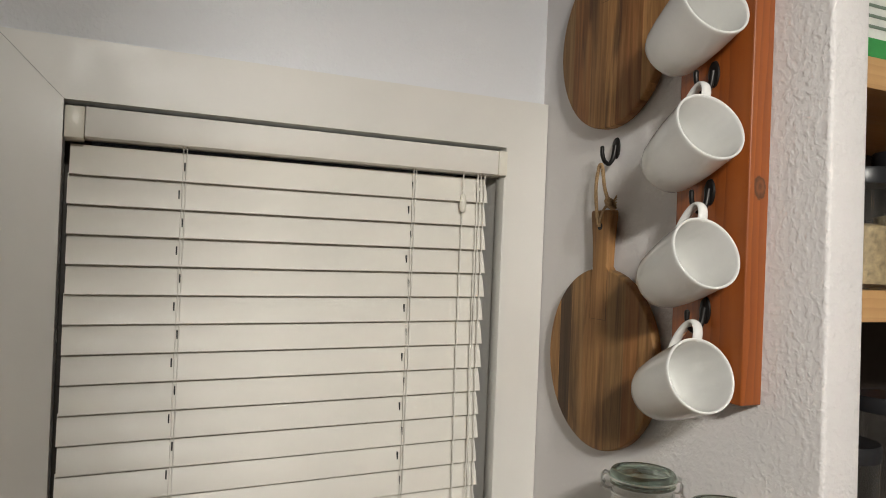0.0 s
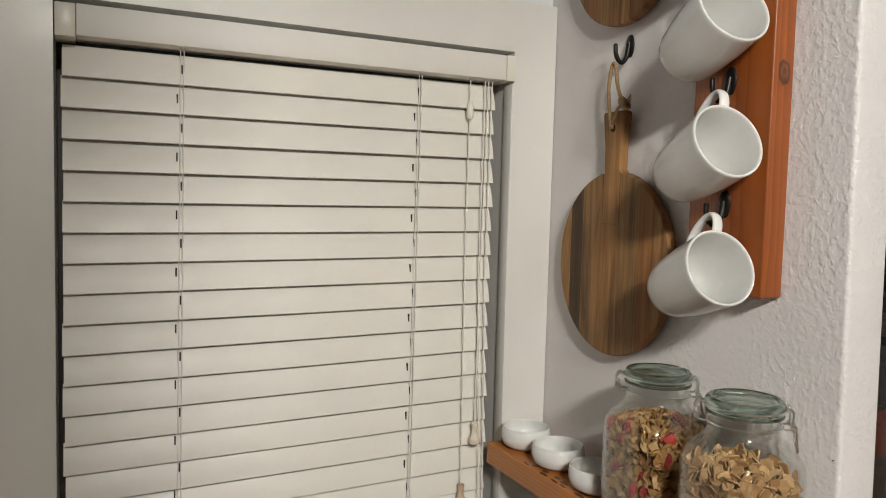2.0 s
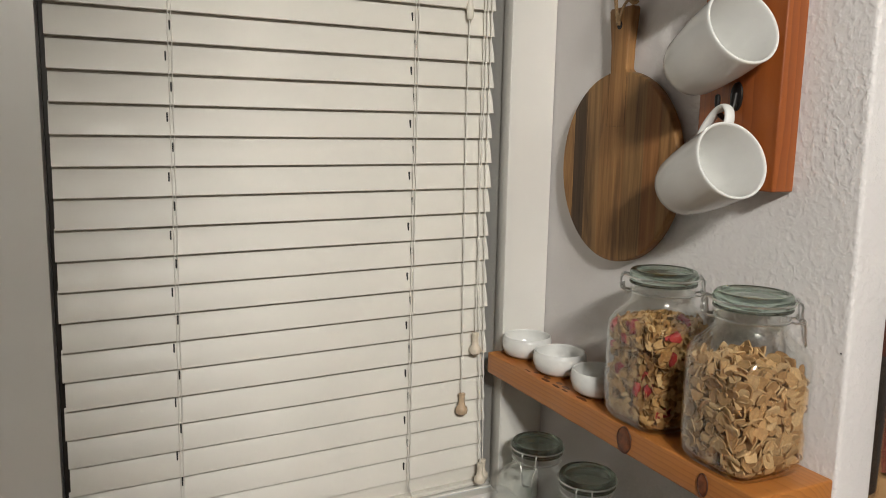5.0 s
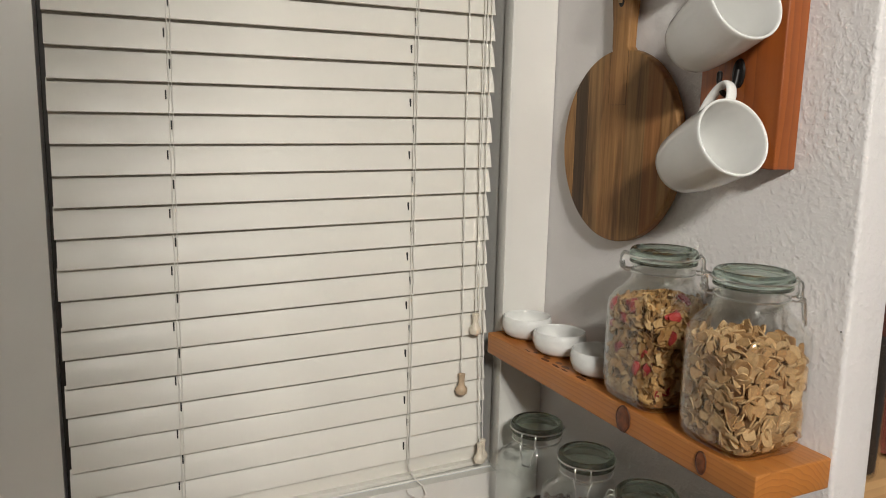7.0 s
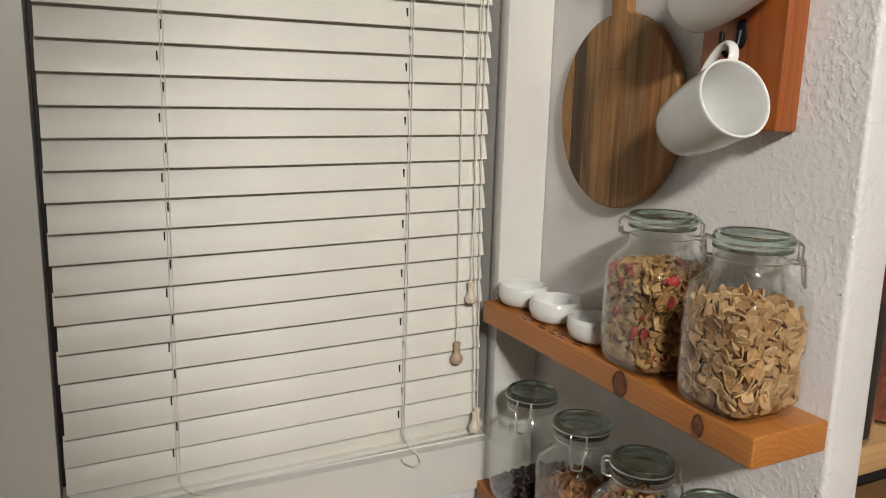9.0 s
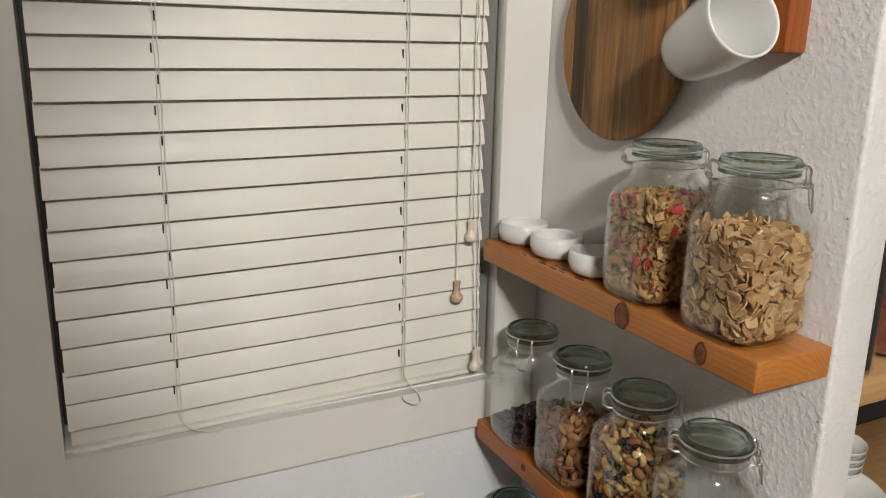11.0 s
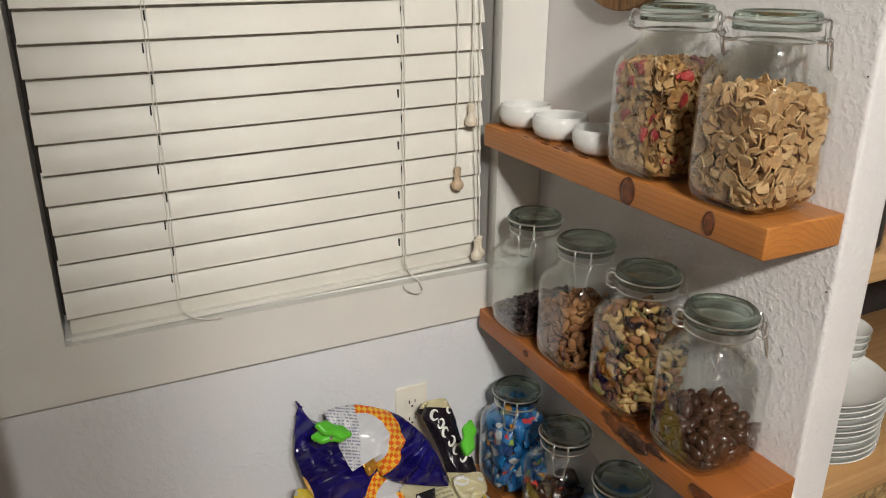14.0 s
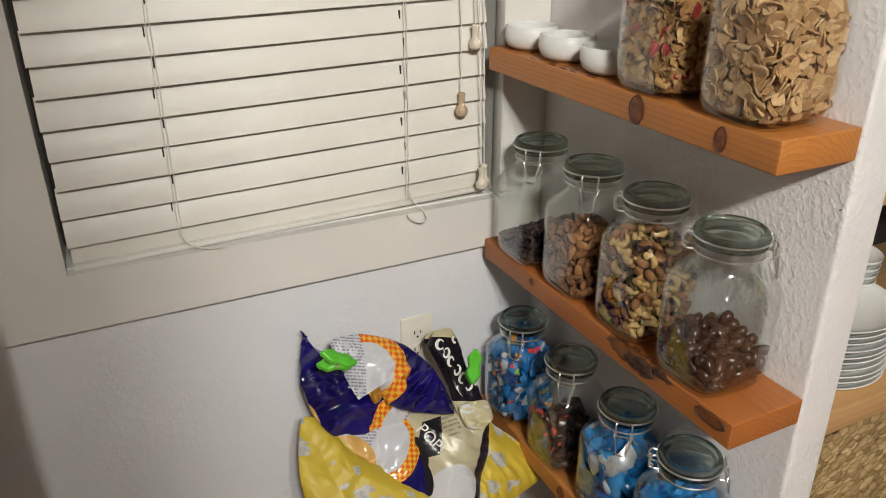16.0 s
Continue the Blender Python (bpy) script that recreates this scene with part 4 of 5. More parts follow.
def fill(name, label, x, y, z, level, shapes, mats, weights, count, gap, seed, slope=(0, 0), flat=0.0, reach=0.0568, core=None):
    """Loose pieces packed in a jar: dense against the glass and on top, a plain core within."""
    r = random.Random(seed)
    done, verts, faces, idx = [], [], [], []
    tries, taken = 0, np.zeros((count + 1, 3))
    top = lambda px, py: level + slope[0] * px + slope[1] * py
    while len(done) < count and tries < count * 60:
        tries += 1
        px, py = r.uniform(-0.062, 0.062), r.uniform(-0.062, 0.062)
        hi = top(px, py)
        if hi < 0.014:
            continue
        pz = r.uniform(0.0125, hi)
        lim = reach - gap * 0.22
        if pz > 0.142:
            lim -= (pz - 0.142) * 0.62
        if pz < 0.020:
            lim -= (0.020 - pz) * 0.9
        if not inside(px, py, lim) or (inside(px, py, lim - 0.020) and hi - pz > 0.020):
            continue
        near = taken[:len(done)] - (px, py, pz)
        if len(done) and (near * near).sum(1).min() < gap * gap:
            continue
        taken[len(done)] = (px, py, pz)
        done.append((px, py, pz))
        k = r.choices(range(len(mats)), weights)[0]
        vs, fs = r.choice(shapes[k])
        rot = np.array(Euler((r.uniform(0, 6.28), r.uniform(0, 6.28), r.uniform(0, 6.28))).to_matrix())
        if r.random() < flat:
            ang = round(math.atan2(py, px) / (math.pi / 2)) * math.pi / 2 + r.uniform(-0.25, 0.25)
            rot = np.array((Euler((0, 0, ang)).to_matrix() @ Euler((0, radians(90) + r.uniform(-0.5, 0.5), 0)).to_matrix() @ Euler((r.uniform(-0.5, 0.5), 0, r.uniform(0, 6.28))).to_matrix()))
        pts = vs @ rot.T * r.uniform(0.85, 1.12) + (px, py, pz)
        q = np.maximum((np.abs(pts[:, 0]) ** SQ + np.abs(pts[:, 1]) ** SQ) ** (1 / SQ), 1e-6)
        cap = 0.0594 - np.clip(pts[:, 2] - 0.140, 0, 1) * 0.60 - np.clip(0.022 - pts[:, 2], 0, 1) * 0.75
        s = np.minimum(1, cap / q)
        pts[:, 0] *= s
        pts[:, 1] *= s
        pts[:, 2] = np.maximum(pts[:, 2], 0.0085)
        base = len(verts)
        verts.extend(map(tuple, pts))
        faces.extend(tuple(base + i for i in f) for f in fs)
        idx.extend([k] * len(fs))
    if core is not None and level > 0.03:
        base, seg = len(verts), 20
        half = reach - 0.019
        for zz in (0.012, 0.0):
            for i in range(seg):
                a = 2 * math.pi * i / seg
                px, py = half * math.cos(a), half * math.sin(a)
                verts.append((px, py, zz if zz else max(0.0125, top(px, py) - 0.014)))
        faces.extend((base + i, base + (i + 1) % seg, base + seg + (i + 1) % seg, base + seg + i) for i in range(seg))
        faces.append(tuple(base + seg + i for i in range(seg)))
        faces.append(tuple(base + seg - 1 - i for i in range(seg)))
        idx.extend([core] * (seg + 2))
    me = bpy.data.meshes.new(name)
    me.from_pydata(verts, [], faces)
    for k in mats:
        me.materials.append(k)
    me.polygons.foreach_set("material_index", idx)
    me.polygons.foreach_set("use_smooth", [True] * len(idx))
    me.set_sharp_from_angle(angle=radians(62))
    me.update()
    ob = tagged(new(name, me), label, name.replace("_", " "), kind="stuff")
    ob.matrix_world = pose(x, y, z)
    return ob


FLAKE = tones("corn_flake", [(0.0, (0.36, 0.172, 0.050)), (0.5, (0.52, 0.295, 0.105)), (1.0, (0.63, 0.41, 0.19))], 0.75, 160)
BERRY = tones("dried_strawberry", [(0.0, (0.24, 0.012, 0.014)), (1.0, (0.44, 0.035, 0.03))], 0.6)
SQUARE = tones("cinnamon_square", [(0.0, (0.42, 0.22, 0.085)), (0.5, (0.55, 0.33, 0.145)), (1.0, (0.68, 0.45, 0.23))], 0.8, 300, 0.001)
RAISIN = tones("black_raisin", [(0.0, (0.012, 0.008, 0.012)), (1.0, (0.045, 0.022, 0.024))], 0.4)
ALMOND = tones("almond_skin", [(0.0, (0.20, 0.075, 0.025)), (0.6, (0.31, 0.13, 0.045)), (1.0, (0.40, 0.19, 0.075))], 0.6, 260, 0.001)
CASHEW = tones("cashew", [(0.0, (0.46, 0.27, 0.085)), (1.0, (0.64, 0.43, 0.18))], 0.45)
SEED = tones("green_seed", [(0.0, (0.16, 0.14, 0.05)), (1.0, (0.33, 0.28, 0.11))], 0.5)
CHOC = tones("chocolate", [(0.0, (0.048, 0.017, 0.008)), (1.0, (0.078, 0.029, 0.014))], 0.30, 40, 0.0004)


def foil(name, stops, scale=55, rough=0.22):
    """Printed sweet wrapper: blocks of colour broken at random over creased film."""
    m, n, l, b = material(name, rough)
    g = n.new("ShaderNodeNewGeometry")
    v = n.new("ShaderNodeTexVoronoi")
    v.inputs["Scale"].default_value = scale
    l.new(coords(n, l), v.inputs["Vector"])
    s = n.new("ShaderNodeSeparateColor")
    l.new(v.outputs["Color"], s.inputs[0])
    f = maths(n, l, "FRACT", maths(n, l, "ADD", s.outputs[0], maths(n, l, "MULTIPLY", g.outputs["Random Per Island"], 0.35)))
    r = n.new("ShaderNodeValToRGB")
    r.color_ramp.interpolation = "CONSTANT"
    e = r.color_ramp.elements
    while len(e) < len(stops):
        e.new(0.5)
    for k, (p, c) in enumerate(stops):
        e[k].position, e[k].color = p, (*c, 1)
    l.new(f, r.inputs[0])
    l.new(r.outputs[0], b.inputs["Base Color"])
    bump(n, l, b, noise_tex(n, l, coords(n, l), 160, 3, 0.6, 1.0), 0.5, 0.002)
    return m


FOIL_A = foil("blue_wrapper", [(0.0, (0.015, 0.13, 0.36)), (0.40, (0.04, 0.23, 0.50)), (0.64, (0.60, 0.62, 0.64)), (0.76, (0.015, 0.07, 0.25)), (0.91, (0.75, 0.33, 0.05)), (0.95, (0.60, 0.05, 0.06)), (0.975, (0.30, 0.48, 0.10))], 62)
FOIL_B = foil("bright_blue_wrapper", [(0.0, (0.008, 0.14, 0.38)), (0.6, (0.02, 0.22, 0.50)), (0.86, (0.45, 0.50, 0.54)), (0.93, (0.01, 0.08, 0.30))], 30, 0.14)
FOIL_C = foil("brown_wrapper", [(0.0, (0.035, 0.015, 0.010)), (0.5, (0.075, 0.030, 0.016)), (0.88, (0.5, 0.06, 0.05)), (0.92, (0.45, 0.42, 0.38)), (0.96, (0.05, 0.03, 0.02))])
FOIL_S = plain("silver_wrapper", (0.62, 0.64, 0.66), 0.28, 0.5)

flakes = [flake_shape(k) for k in range(10)]
berries = [raisin_shape(k + 20, 0.0082) for k in range(3)]
squares = [square_shape(k) for k in range(8)]
raisins = [raisin_shape(k) for k in range(6)]
almonds = [almond_shape(k) for k in range(5)]
chocs = [almond_shape(k + 9, 0.0136, 0.0098, 0.0084) for k in range(4)]
cashews = [cashew_shape(k) for k in range(5)]
seeds = [almond_shape(k + 30, 0.0075, 0.0040, 0.0020) for k in range(3)]
sweets = [wrapper_shape(k) for k in range(6)]
bars = [wrapper_shape(k + 40, 0.046, 0.0155, 0.0090) for k in range(5)]

JX = -0.071
UP, MID, LOW = "jars on the upper shelf", "jars on the middle shelf", "jars on the lower shelf"
jar(JX - 0.002, -0.422, SH[0], 322, "clip-top glass jar full of cornflakes with strawberries", UP)
fill("corn_flakes", "golden cornflakes with dried red strawberry pieces in a jar", JX - 0.002, -0.422, SH[0], 0.152, [flakes, berries], [FLAKE, BERRY], [0.965, 0.035], 1500, 0.0055, 1, flat=0.7, core=0)
jar(JX - 0.004, -0.582, SH[0], 318, "clip-top glass jar nearly full of cinnamon cereal squares", UP)
fill("cereal_squares", "tan sugared cinnamon cereal squares in a jar", JX - 0.004, -0.582, SH[0], 0.136, [squares], [SQUARE], [1], 1000, 0.0066, 2, slope=(0, 0.05), flat=0.5, core=0)
jar(JX - 0.006, -0.126, SH[1], 222, "clip-top glass jar with a few black raisins", MID)
fill("raisins", "black raisins heaped in the bottom of a jar", JX - 0.006, -0.126, SH[1], 0.058, [raisins], [RAISIN], [1], 420, 0.0078, 3, slope=(0.1, -0.45), core=0)
jar(JX - 0.001, -0.272, SH[1], 228, "clip-top glass jar half full of almonds", MID)
fill("almonds", "brown whole almonds in a jar", JX - 0.001, -0.272, SH[1], 0.108, [almonds], [ALMOND], [1], 360, 0.0106, 4, slope=(0, -0.12), core=0)
jar(JX, -0.421, SH[1], 322, "clip-top glass jar full of mixed nuts", MID)
fill("mixed_nuts", "cashews, almonds and green seeds in a jar", JX, -0.421, SH[1], 0.156, [cashews, almonds, seeds, raisins], [CASHEW, ALMOND, SEED, RAISIN], [0.38, 0.32, 0.17, 0.13], 540, 0.0096, 5, core=1)
jar(JX - 0.002, -0.566, SH[1], 318, "clip-top glass jar a third full of chocolate almonds", MID)
fill("chocolate_almonds", "shiny dark chocolate almonds in a jar", JX - 0.002, -0.566, SH[1], 0.056, [chocs], [CHOC], [1], 280, 0.0130, 6, slope=(0.05, 0.05), core=0)
jar(JX - 0.008, -0.098, SH[2], 225, "clip-top glass jar full of blue wrapped sweets", LOW)
fill("wrapped_sweets", "sweets in printed blue wrappers in a jar", JX - 0.008, -0.098, SH[2], 0.172, [sweets, sweets], [FOIL_A, FOIL_B], [0.8, 0.2], 125, 0.0215, 7, flat=0.7, core=0)
jar(JX - 0.003, -0.259, SH[2], 226, "clip-top glass jar with a few brown wrapped sweets", LOW)
fill("wrapped_sweets", "sweets in brown and red wrappers in a jar", JX - 0.003, -0.259, SH[2], 0.042, [sweets], [FOIL_C], [1], 42, 0.0180, 8, slope=(0, 0.4), flat=0.5, core=0)
jar(JX, -0.415, SH[2], 226, "clip-top glass jar full of blue foil bars", LOW)
fill("wrapped_bars", "chocolate bars in shiny blue wrappers in a jar", JX, -0.415, SH[2], 0.150, [bars, bars], [FOIL_B, FOIL_S], [0.85, 0.15], 90, 0.0220, 9, flat=0.8, core=0)
jar(JX + 0.004, -0.557, SH[2], 322, "clip-top glass jar with blue wrapped sweets", LOW)
fill("wrapped_sweets", "sweets in plain blue wrappers in a jar", JX + 0.004, -0.557, SH[2], 0.128, [sweets], [FOIL_B], [1], 85, 0.0215, 10, flat=0.6, core=0)

# ---- bags of snacks on a low bench ----
BENCH_Z = 0.215
bench = empty("bench", "brown wooden bench under the window", "bench", pose(-0.45, -0.2, 0))
bm = box(bmesh.new(), -0.42, 0.315, -0.17, 0.19, BENCH_Z - 0.03, BENCH_Z, 0.004)
part("seat", bm, FLOOR, bench)
for sx in (-0.40, 0.265):
    for sy in (-0.15, 0.14):
        part("leg", box(bmesh.new(), sx, sx + 0.03, sy, sy + 0.03, 0, BENCH_Z - 0.03, 0.003), FLOOR, bench)


def film(name, base, rough=0.22):
    """Creased plastic film; base(n, l, uvec) gives the print's colour."""
    m, n, l, b = material(name, rough)
    v = coords(n, l)
    l.new(base(n, l, v), b.inputs["Base Color"])
    a = noise_tex(n, l, v, 11, 3, 0.5, 3.0)
    bump(n, l, b, a, 0.07, 0.012)
    return m


def step(n, l, fac, edge):
    return maths(n, l, "GREATER_THAN", fac, edge)


def distance_to(n, l, v, centre, squash=(1, 1, 1)):
    d = n.new("ShaderNodeVectorMath")
    d.operation = "LENGTH"
    mp = n.new("ShaderNodeMapping")
    mp.inputs["Scale"].default_value = squash
    mp.inputs["Location"].default_value = tuple(-c * s for c, s in zip(centre, squash))
    l.new(v, mp.inputs[0])
    l.new(mp.outputs[0], d.inputs[0])
    return d.outputs["Value"]


def navy_print(centre, radius, band, chip, way, chip_over=False):
    """Dark blue bag: white field with rows of small print, an arc of orange and yellow checks on its side towards way, a tan patch."""
    def base(n, l, v):
        d = distance_to(n, l, v, centre, (1, 0, 1))
        sep = n.new("ShaderNodeSeparateXYZ")
        l.new(v, sep.inputs[0])
        cx, cz = math.cos(radians(way)), math.sin(radians(way))
        across = maths(n, l, "ADD", maths(n, l, "MULTIPLY", sep.outputs["X"], cx), maths(n, l, "MULTIPLY_ADD", sep.outputs["Z"], cz, -centre[0] * cx - centre[2] * cz))
        half = step(n, l, across, -radius * 0.12)
        ck = n.new("ShaderNodeTexChecker")
        ck.inputs["Scale"].default_value = 1 / (band / 3.6)
        ck.inputs["Color1"].default_value, ck.inputs["Color2"].default_value = (0.72, 0.13, 0.015, 1), (0.80, 0.46, 0.04, 1)
        mp = n.new("ShaderNodeMapping")
        mp.inputs["Rotation"].default_value = (0, radians(28), 0)
        mp.inputs["Location"].default_value = (0.003, 0.4, 0.002)
        mp.inputs["Scale"].default_value = (1, 0.001, 1)
        l.new(v, mp.inputs[0])
        l.new(mp.outputs[0], ck.inputs["Vector"])
        navy = ramp(n, l, noise_tex(n, l, v, 12, 2), [(0.3, (0.006, 0.003, 0.050)), (0.7, (0.009, 0.006, 0.135))])
        td = distance_to(n, l, v, chip[0], (1, 0, 1))
        tan = ramp(n, l, noise_tex(n, l, v, 25, 3), [(0.3, (0.55, 0.29, 0.07)), (0.7, (0.70, 0.43, 0.14))])
        patch = maths(n, l, "LESS_THAN", td, chip[1])
        col = navy if chip_over else mixed(n, l, patch, navy, tan)
        col = mixed(n, l, maths(n, l, "MULTIPLY", maths(n, l, "LESS_THAN", d, radius + band), half), col, ck.outputs[0])
        white = maths(n, l, "MAXIMUM", maths(n, l, "LESS_THAN", d, radius), maths(n, l, "SUBTRACT", maths(n, l, "LESS_THAN", d, radius * 2.1), half))
        col = mixed(n, l, white, col, (0.58, 0.58, 0.61))
        rows = step(n, l, maths(n, l, "FRACT", maths(n, l, "MULTIPLY", maths(n, l, "MULTIPLY_ADD", sep.outputs["X"], 0.35, sep.outputs["Z"]), 170.0)), 0.52)
        words = step(n, l, noise_tex(n, l, coords(n, l, (300, 1, 60)), 1.0, 1), 0.46)
        zone = maths(n, l, "LESS_THAN", across, -radius * 0.10)
        ink = maths(n, l, "MULTIPLY", maths(n, l, "MULTIPLY", rows, words), maths(n, l, "MULTIPLY", white, zone))
        col = mixed(n, l, maths(n, l, "MULTIPLY", ink, 0.7), col, (0.11, 0.11, 0.20))
        return mixed(n, l, patch, col, tan) if chip_over else col
    return base


def yellow_print(n, l, v):
    """Yellow bag strewn with pale popcorn shapes."""
    vo = n.new("ShaderNodeTexVoronoi")
    vo.inputs["Scale"].default_value, vo.inputs["Randomness"].default_value = 23.0, 0.9
    warp = n.new("ShaderNodeVectorMath")
    warp.operation = "MULTIPLY_ADD"
    nz = n.new("ShaderNodeTexNoise")
    nz.inputs["Scale"].default_value = 55
    l.new(v, nz.inputs["Vector"])
    l.new(nz.outputs["Color"], warp.inputs[0])
    warp.inputs[1].default_value = (0.030, 0.030, 0.030)
    l.new(v, warp.inputs[2])
    l.new(warp.outputs[0], vo.inputs["Vector"])
    corn = maths(n, l, "LESS_THAN", vo.outputs["Distance"], 0.36)
    low = step(n, l, noise_tex(n, l, v, 7, 1), 0.36)
    pale = ramp(n, l, noise_tex(n, l, v, 90, 3), [(0.3, (0.30, 0.29, 0.26)), (0.6, (0.50, 0.49, 0.45))])
    yel = ramp(n, l, noise_tex(n, l, v, 9, 3), [(0.3, (0.47, 0.33, 0.022)), (0.7, (0.60, 0.45, 0.045))])
    return mixed(n, l, maths(n, l, "MULTIPLY", corn, low), yel, pale)


def cream_print(n, l, v):
    """Cream bag with a black head band, a black foot and a white panel."""
    sep = n.new("ShaderNodeSeparateXYZ")
    l.new(v, sep.inputs[0])
    x, z = sep.outputs["X"], sep.outputs["Z"]
    cream = ramp(n, l, noise_tex(n, l, v, 14, 3), [(0.3, (0.46, 0.41, 0.25)), (0.7, (0.58, 0.53, 0.36))])
    side = maths(n, l, "LESS_THAN", maths(n, l, "ADD", maths(n, l, "MULTIPLY", x, -1.0), maths(n, l, "MULTIPLY", z, 0.62)), -0.064)
    col = mixed(n, l, side, cream, (0.014, 0.010, 0.026))
    d = distance_to(n, l, v, (-0.026, 0, -0.082), (0.95, 0, 1))
    col = mixed(n, l, maths(n, l, "LESS_THAN", d, 0.044), col, (0.60, 0.60, 0.61))
    hat = maths(n, l, "MULTIPLY", maths(n, l, "LESS_THAN", maths(n, l, "ABSOLUTE", maths(n, l, "ADD", maths(n, l, "ADD", x, maths(n, l, "MULTIPLY", z, -0.45)), 0.055)), 0.0215), maths(n, l, "LESS_THAN", maths(n, l, "ABSOLUTE", maths(n, l, "ADD", z, -0.018)), 0.032))
    brim = maths(n, l, "LESS_THAN", distance_to(n, l, v, (-0.072, 0, -0.006), (1.5, 0, 0.62)), 0.021)
    tail = maths(n, l, "LESS_THAN", distance_to(n, l, v, (-0.070, 0, -0.050), (1.6, 0, 0.5)), 0.017)
    badge = maths(n, l, "MAXIMUM", maths(n, l, "MAXIMUM", hat, brim), tail)
    col = mixed(n, l, badge, col, (0.012, 0.010, 0.014))
    rows = step(n, l, maths(n, l, "FRACT", maths(n, l, "MULTIPLY", z, 130.0)), 0.55)
    words = step(n, l, noise_tex(n, l, coords(n, l, (240, 1, 80)), 1.0, 1), 0.46)
    zone = maths(n, l, "LESS_THAN", distance_to(n, l, v, (-0.002, 0, 0.030), (1, 0, 0.9)), 0.021)
    return mixed(n, l, maths(n, l, "MULTIPLY", maths(n, l, "MULTIPLY", rows, words), maths(n, l, "MULTIPLY", zone, 0.7)), col, (0.15, 0.14, 0.12))


def neck_print(n, l, v):
    """Black film with a cream end."""
    sep = n.new("ShaderNodeSeparateXYZ")
    l.new(v, sep.inputs[0])
    z = maths(n, l, "ADD", sep.outputs["Z"], maths(n, l, "MULTIPLY", sep.outputs["X"], 0.30))
    black = maths(n, l, "MULTIPLY", step(n, l, z, 0.076), maths(n, l, "LESS_THAN", z, 0.200))
    return mixed(n, l, black, (0.55, 0.49, 0.30), (0.012, 0.009, 0.014))


def fold_print(n, l, v):
    """Cream film with a white torn patch."""
    tear = step(n, l, noise_tex(n, l, v, 42, 2, 0.5, 0.8), 0.58)
    return mixed(n, l, tear, (0.55, 0.49, 0.30), (0.66, 0.66, 0.66))


def pillow(outline, fat, seed, crumple=1.0, lift=0.0, rings=34, per=16):
    """A sealed, air-filled piece of film: a rounded outline (x, z), swollen to both sides and crumpled."""
    r = random.Random(seed)
    o = Vector((r.uniform(0, 9), r.uniform(0, 9), r.uniform(0, 9)))
    count = len(outline)
    span = max(abs(c) for p in outline for c in p)
    folds = [(r.uniform(-0.6, 0.6) * span, r.uniform(-0.6, 0.6) * span, r.uniform(0, math.pi), r.uniform(0.03, 0.09)) for _ in range(9)]
    creases = [(r.uniform(0, math.pi), r.uniform(0.020, 0.080), r.random(), r.uniform(0.014, 0.032)) for _ in range(7)]
    edge = []
    for k in range(count):
        a, b, c, d = (Vector((*outline[(k + j) % count], 0)) for j in (-1, 0, 1, 2))
        for i in range(per):
            t = i / per
            soft = 0.5 * (2 * b + (c - a) * t + (2 * a - 5 * b + 4 * c - d) * t * t + (3 * b - a - 3 * c + d) * t ** 3)
            edge.append(soft * 0.65 + (b * (1 - t) + c * t) * 0.35)
    mid = sum(edge, Vector()) / len(edge)
    bm = bmesh.new()
    rows = {}
    for s in (-1, 1):
        rows[s] = [[bm.verts.new((0, 0, 0))]]
        for j in range(1, rings + 1):
            if s == 1 and j == rings:
                rows[s].append(rows[-1][rings])
                break
            rho = (j / rings) ** 0.8
            rows[s].append([bm.verts.new((0, 0, 0)) for _ in edge])
        for j, row in enumerate(rows[s]):
            if s == 1 and j == rings:
                continue
            rho = (j / rings) ** 0.8
            for v, e in zip(row, edge):
                p = mid.lerp(e, rho)
                puff = max(0.0, 1 - rho ** 2.2) ** 0.85
                x, z = p.x, p.y
                q = Vector((x, s * 0.07, z))
                bend = noise.noise_vector(q * 9 + o) * 0.010
                fold = 0.0
                for turn, pitch, start, deep in creases:
                    along = x * math.cos(turn) + z * math.sin(turn) + 0.012 * noise.noise(q * 14 + o)
                    wave = abs(((along / pitch + start) % 1.0) - 0.5) * 2
                    fold += deep * (wave - 0.5) * max(0.0, noise.noise(q * 8 + o + Vector((turn, 0, pitch * 40))) + 0.08)
                streak = 0.0035 * math.sin(math.atan2(e.y - mid.y, e.x - mid.x) * 31 + 4 * noise.noise(q * 20 + o)) * rho ** 7
                for fx, fz, turn, reach in folds:
                    across = abs((x - fx) * math.sin(turn) - (z - fz) * math.cos(turn))
                    along = (x - fx) * math.cos(turn) + (z - fz) * math.sin(turn)
                    fold += 0.17 * (min(across, 0.024) - 0.024) * math.exp(-(along / reach) ** 2)
                y = s * (fat * puff + crumple * (fold + streak) * (0.25 + 0.75 * puff)) + bend.y * puff * 1.4
                v.co = (x + bend.x * 0.3, y - lift, z + bend.z * 0.3)
    for s in (-1, 1):
        for j in range(rings):
            a, b = rows[s][j], rows[s][j + 1]
            for i in range(len(edge)):
                k = (i + 1) % len(edge)
                q = [a[0], b[i], b[k]] if j == 0 else [a[i], b[i], b[k], a[k]]
                bm.faces.new(q if s < 0 else q[::-1])
    return bm


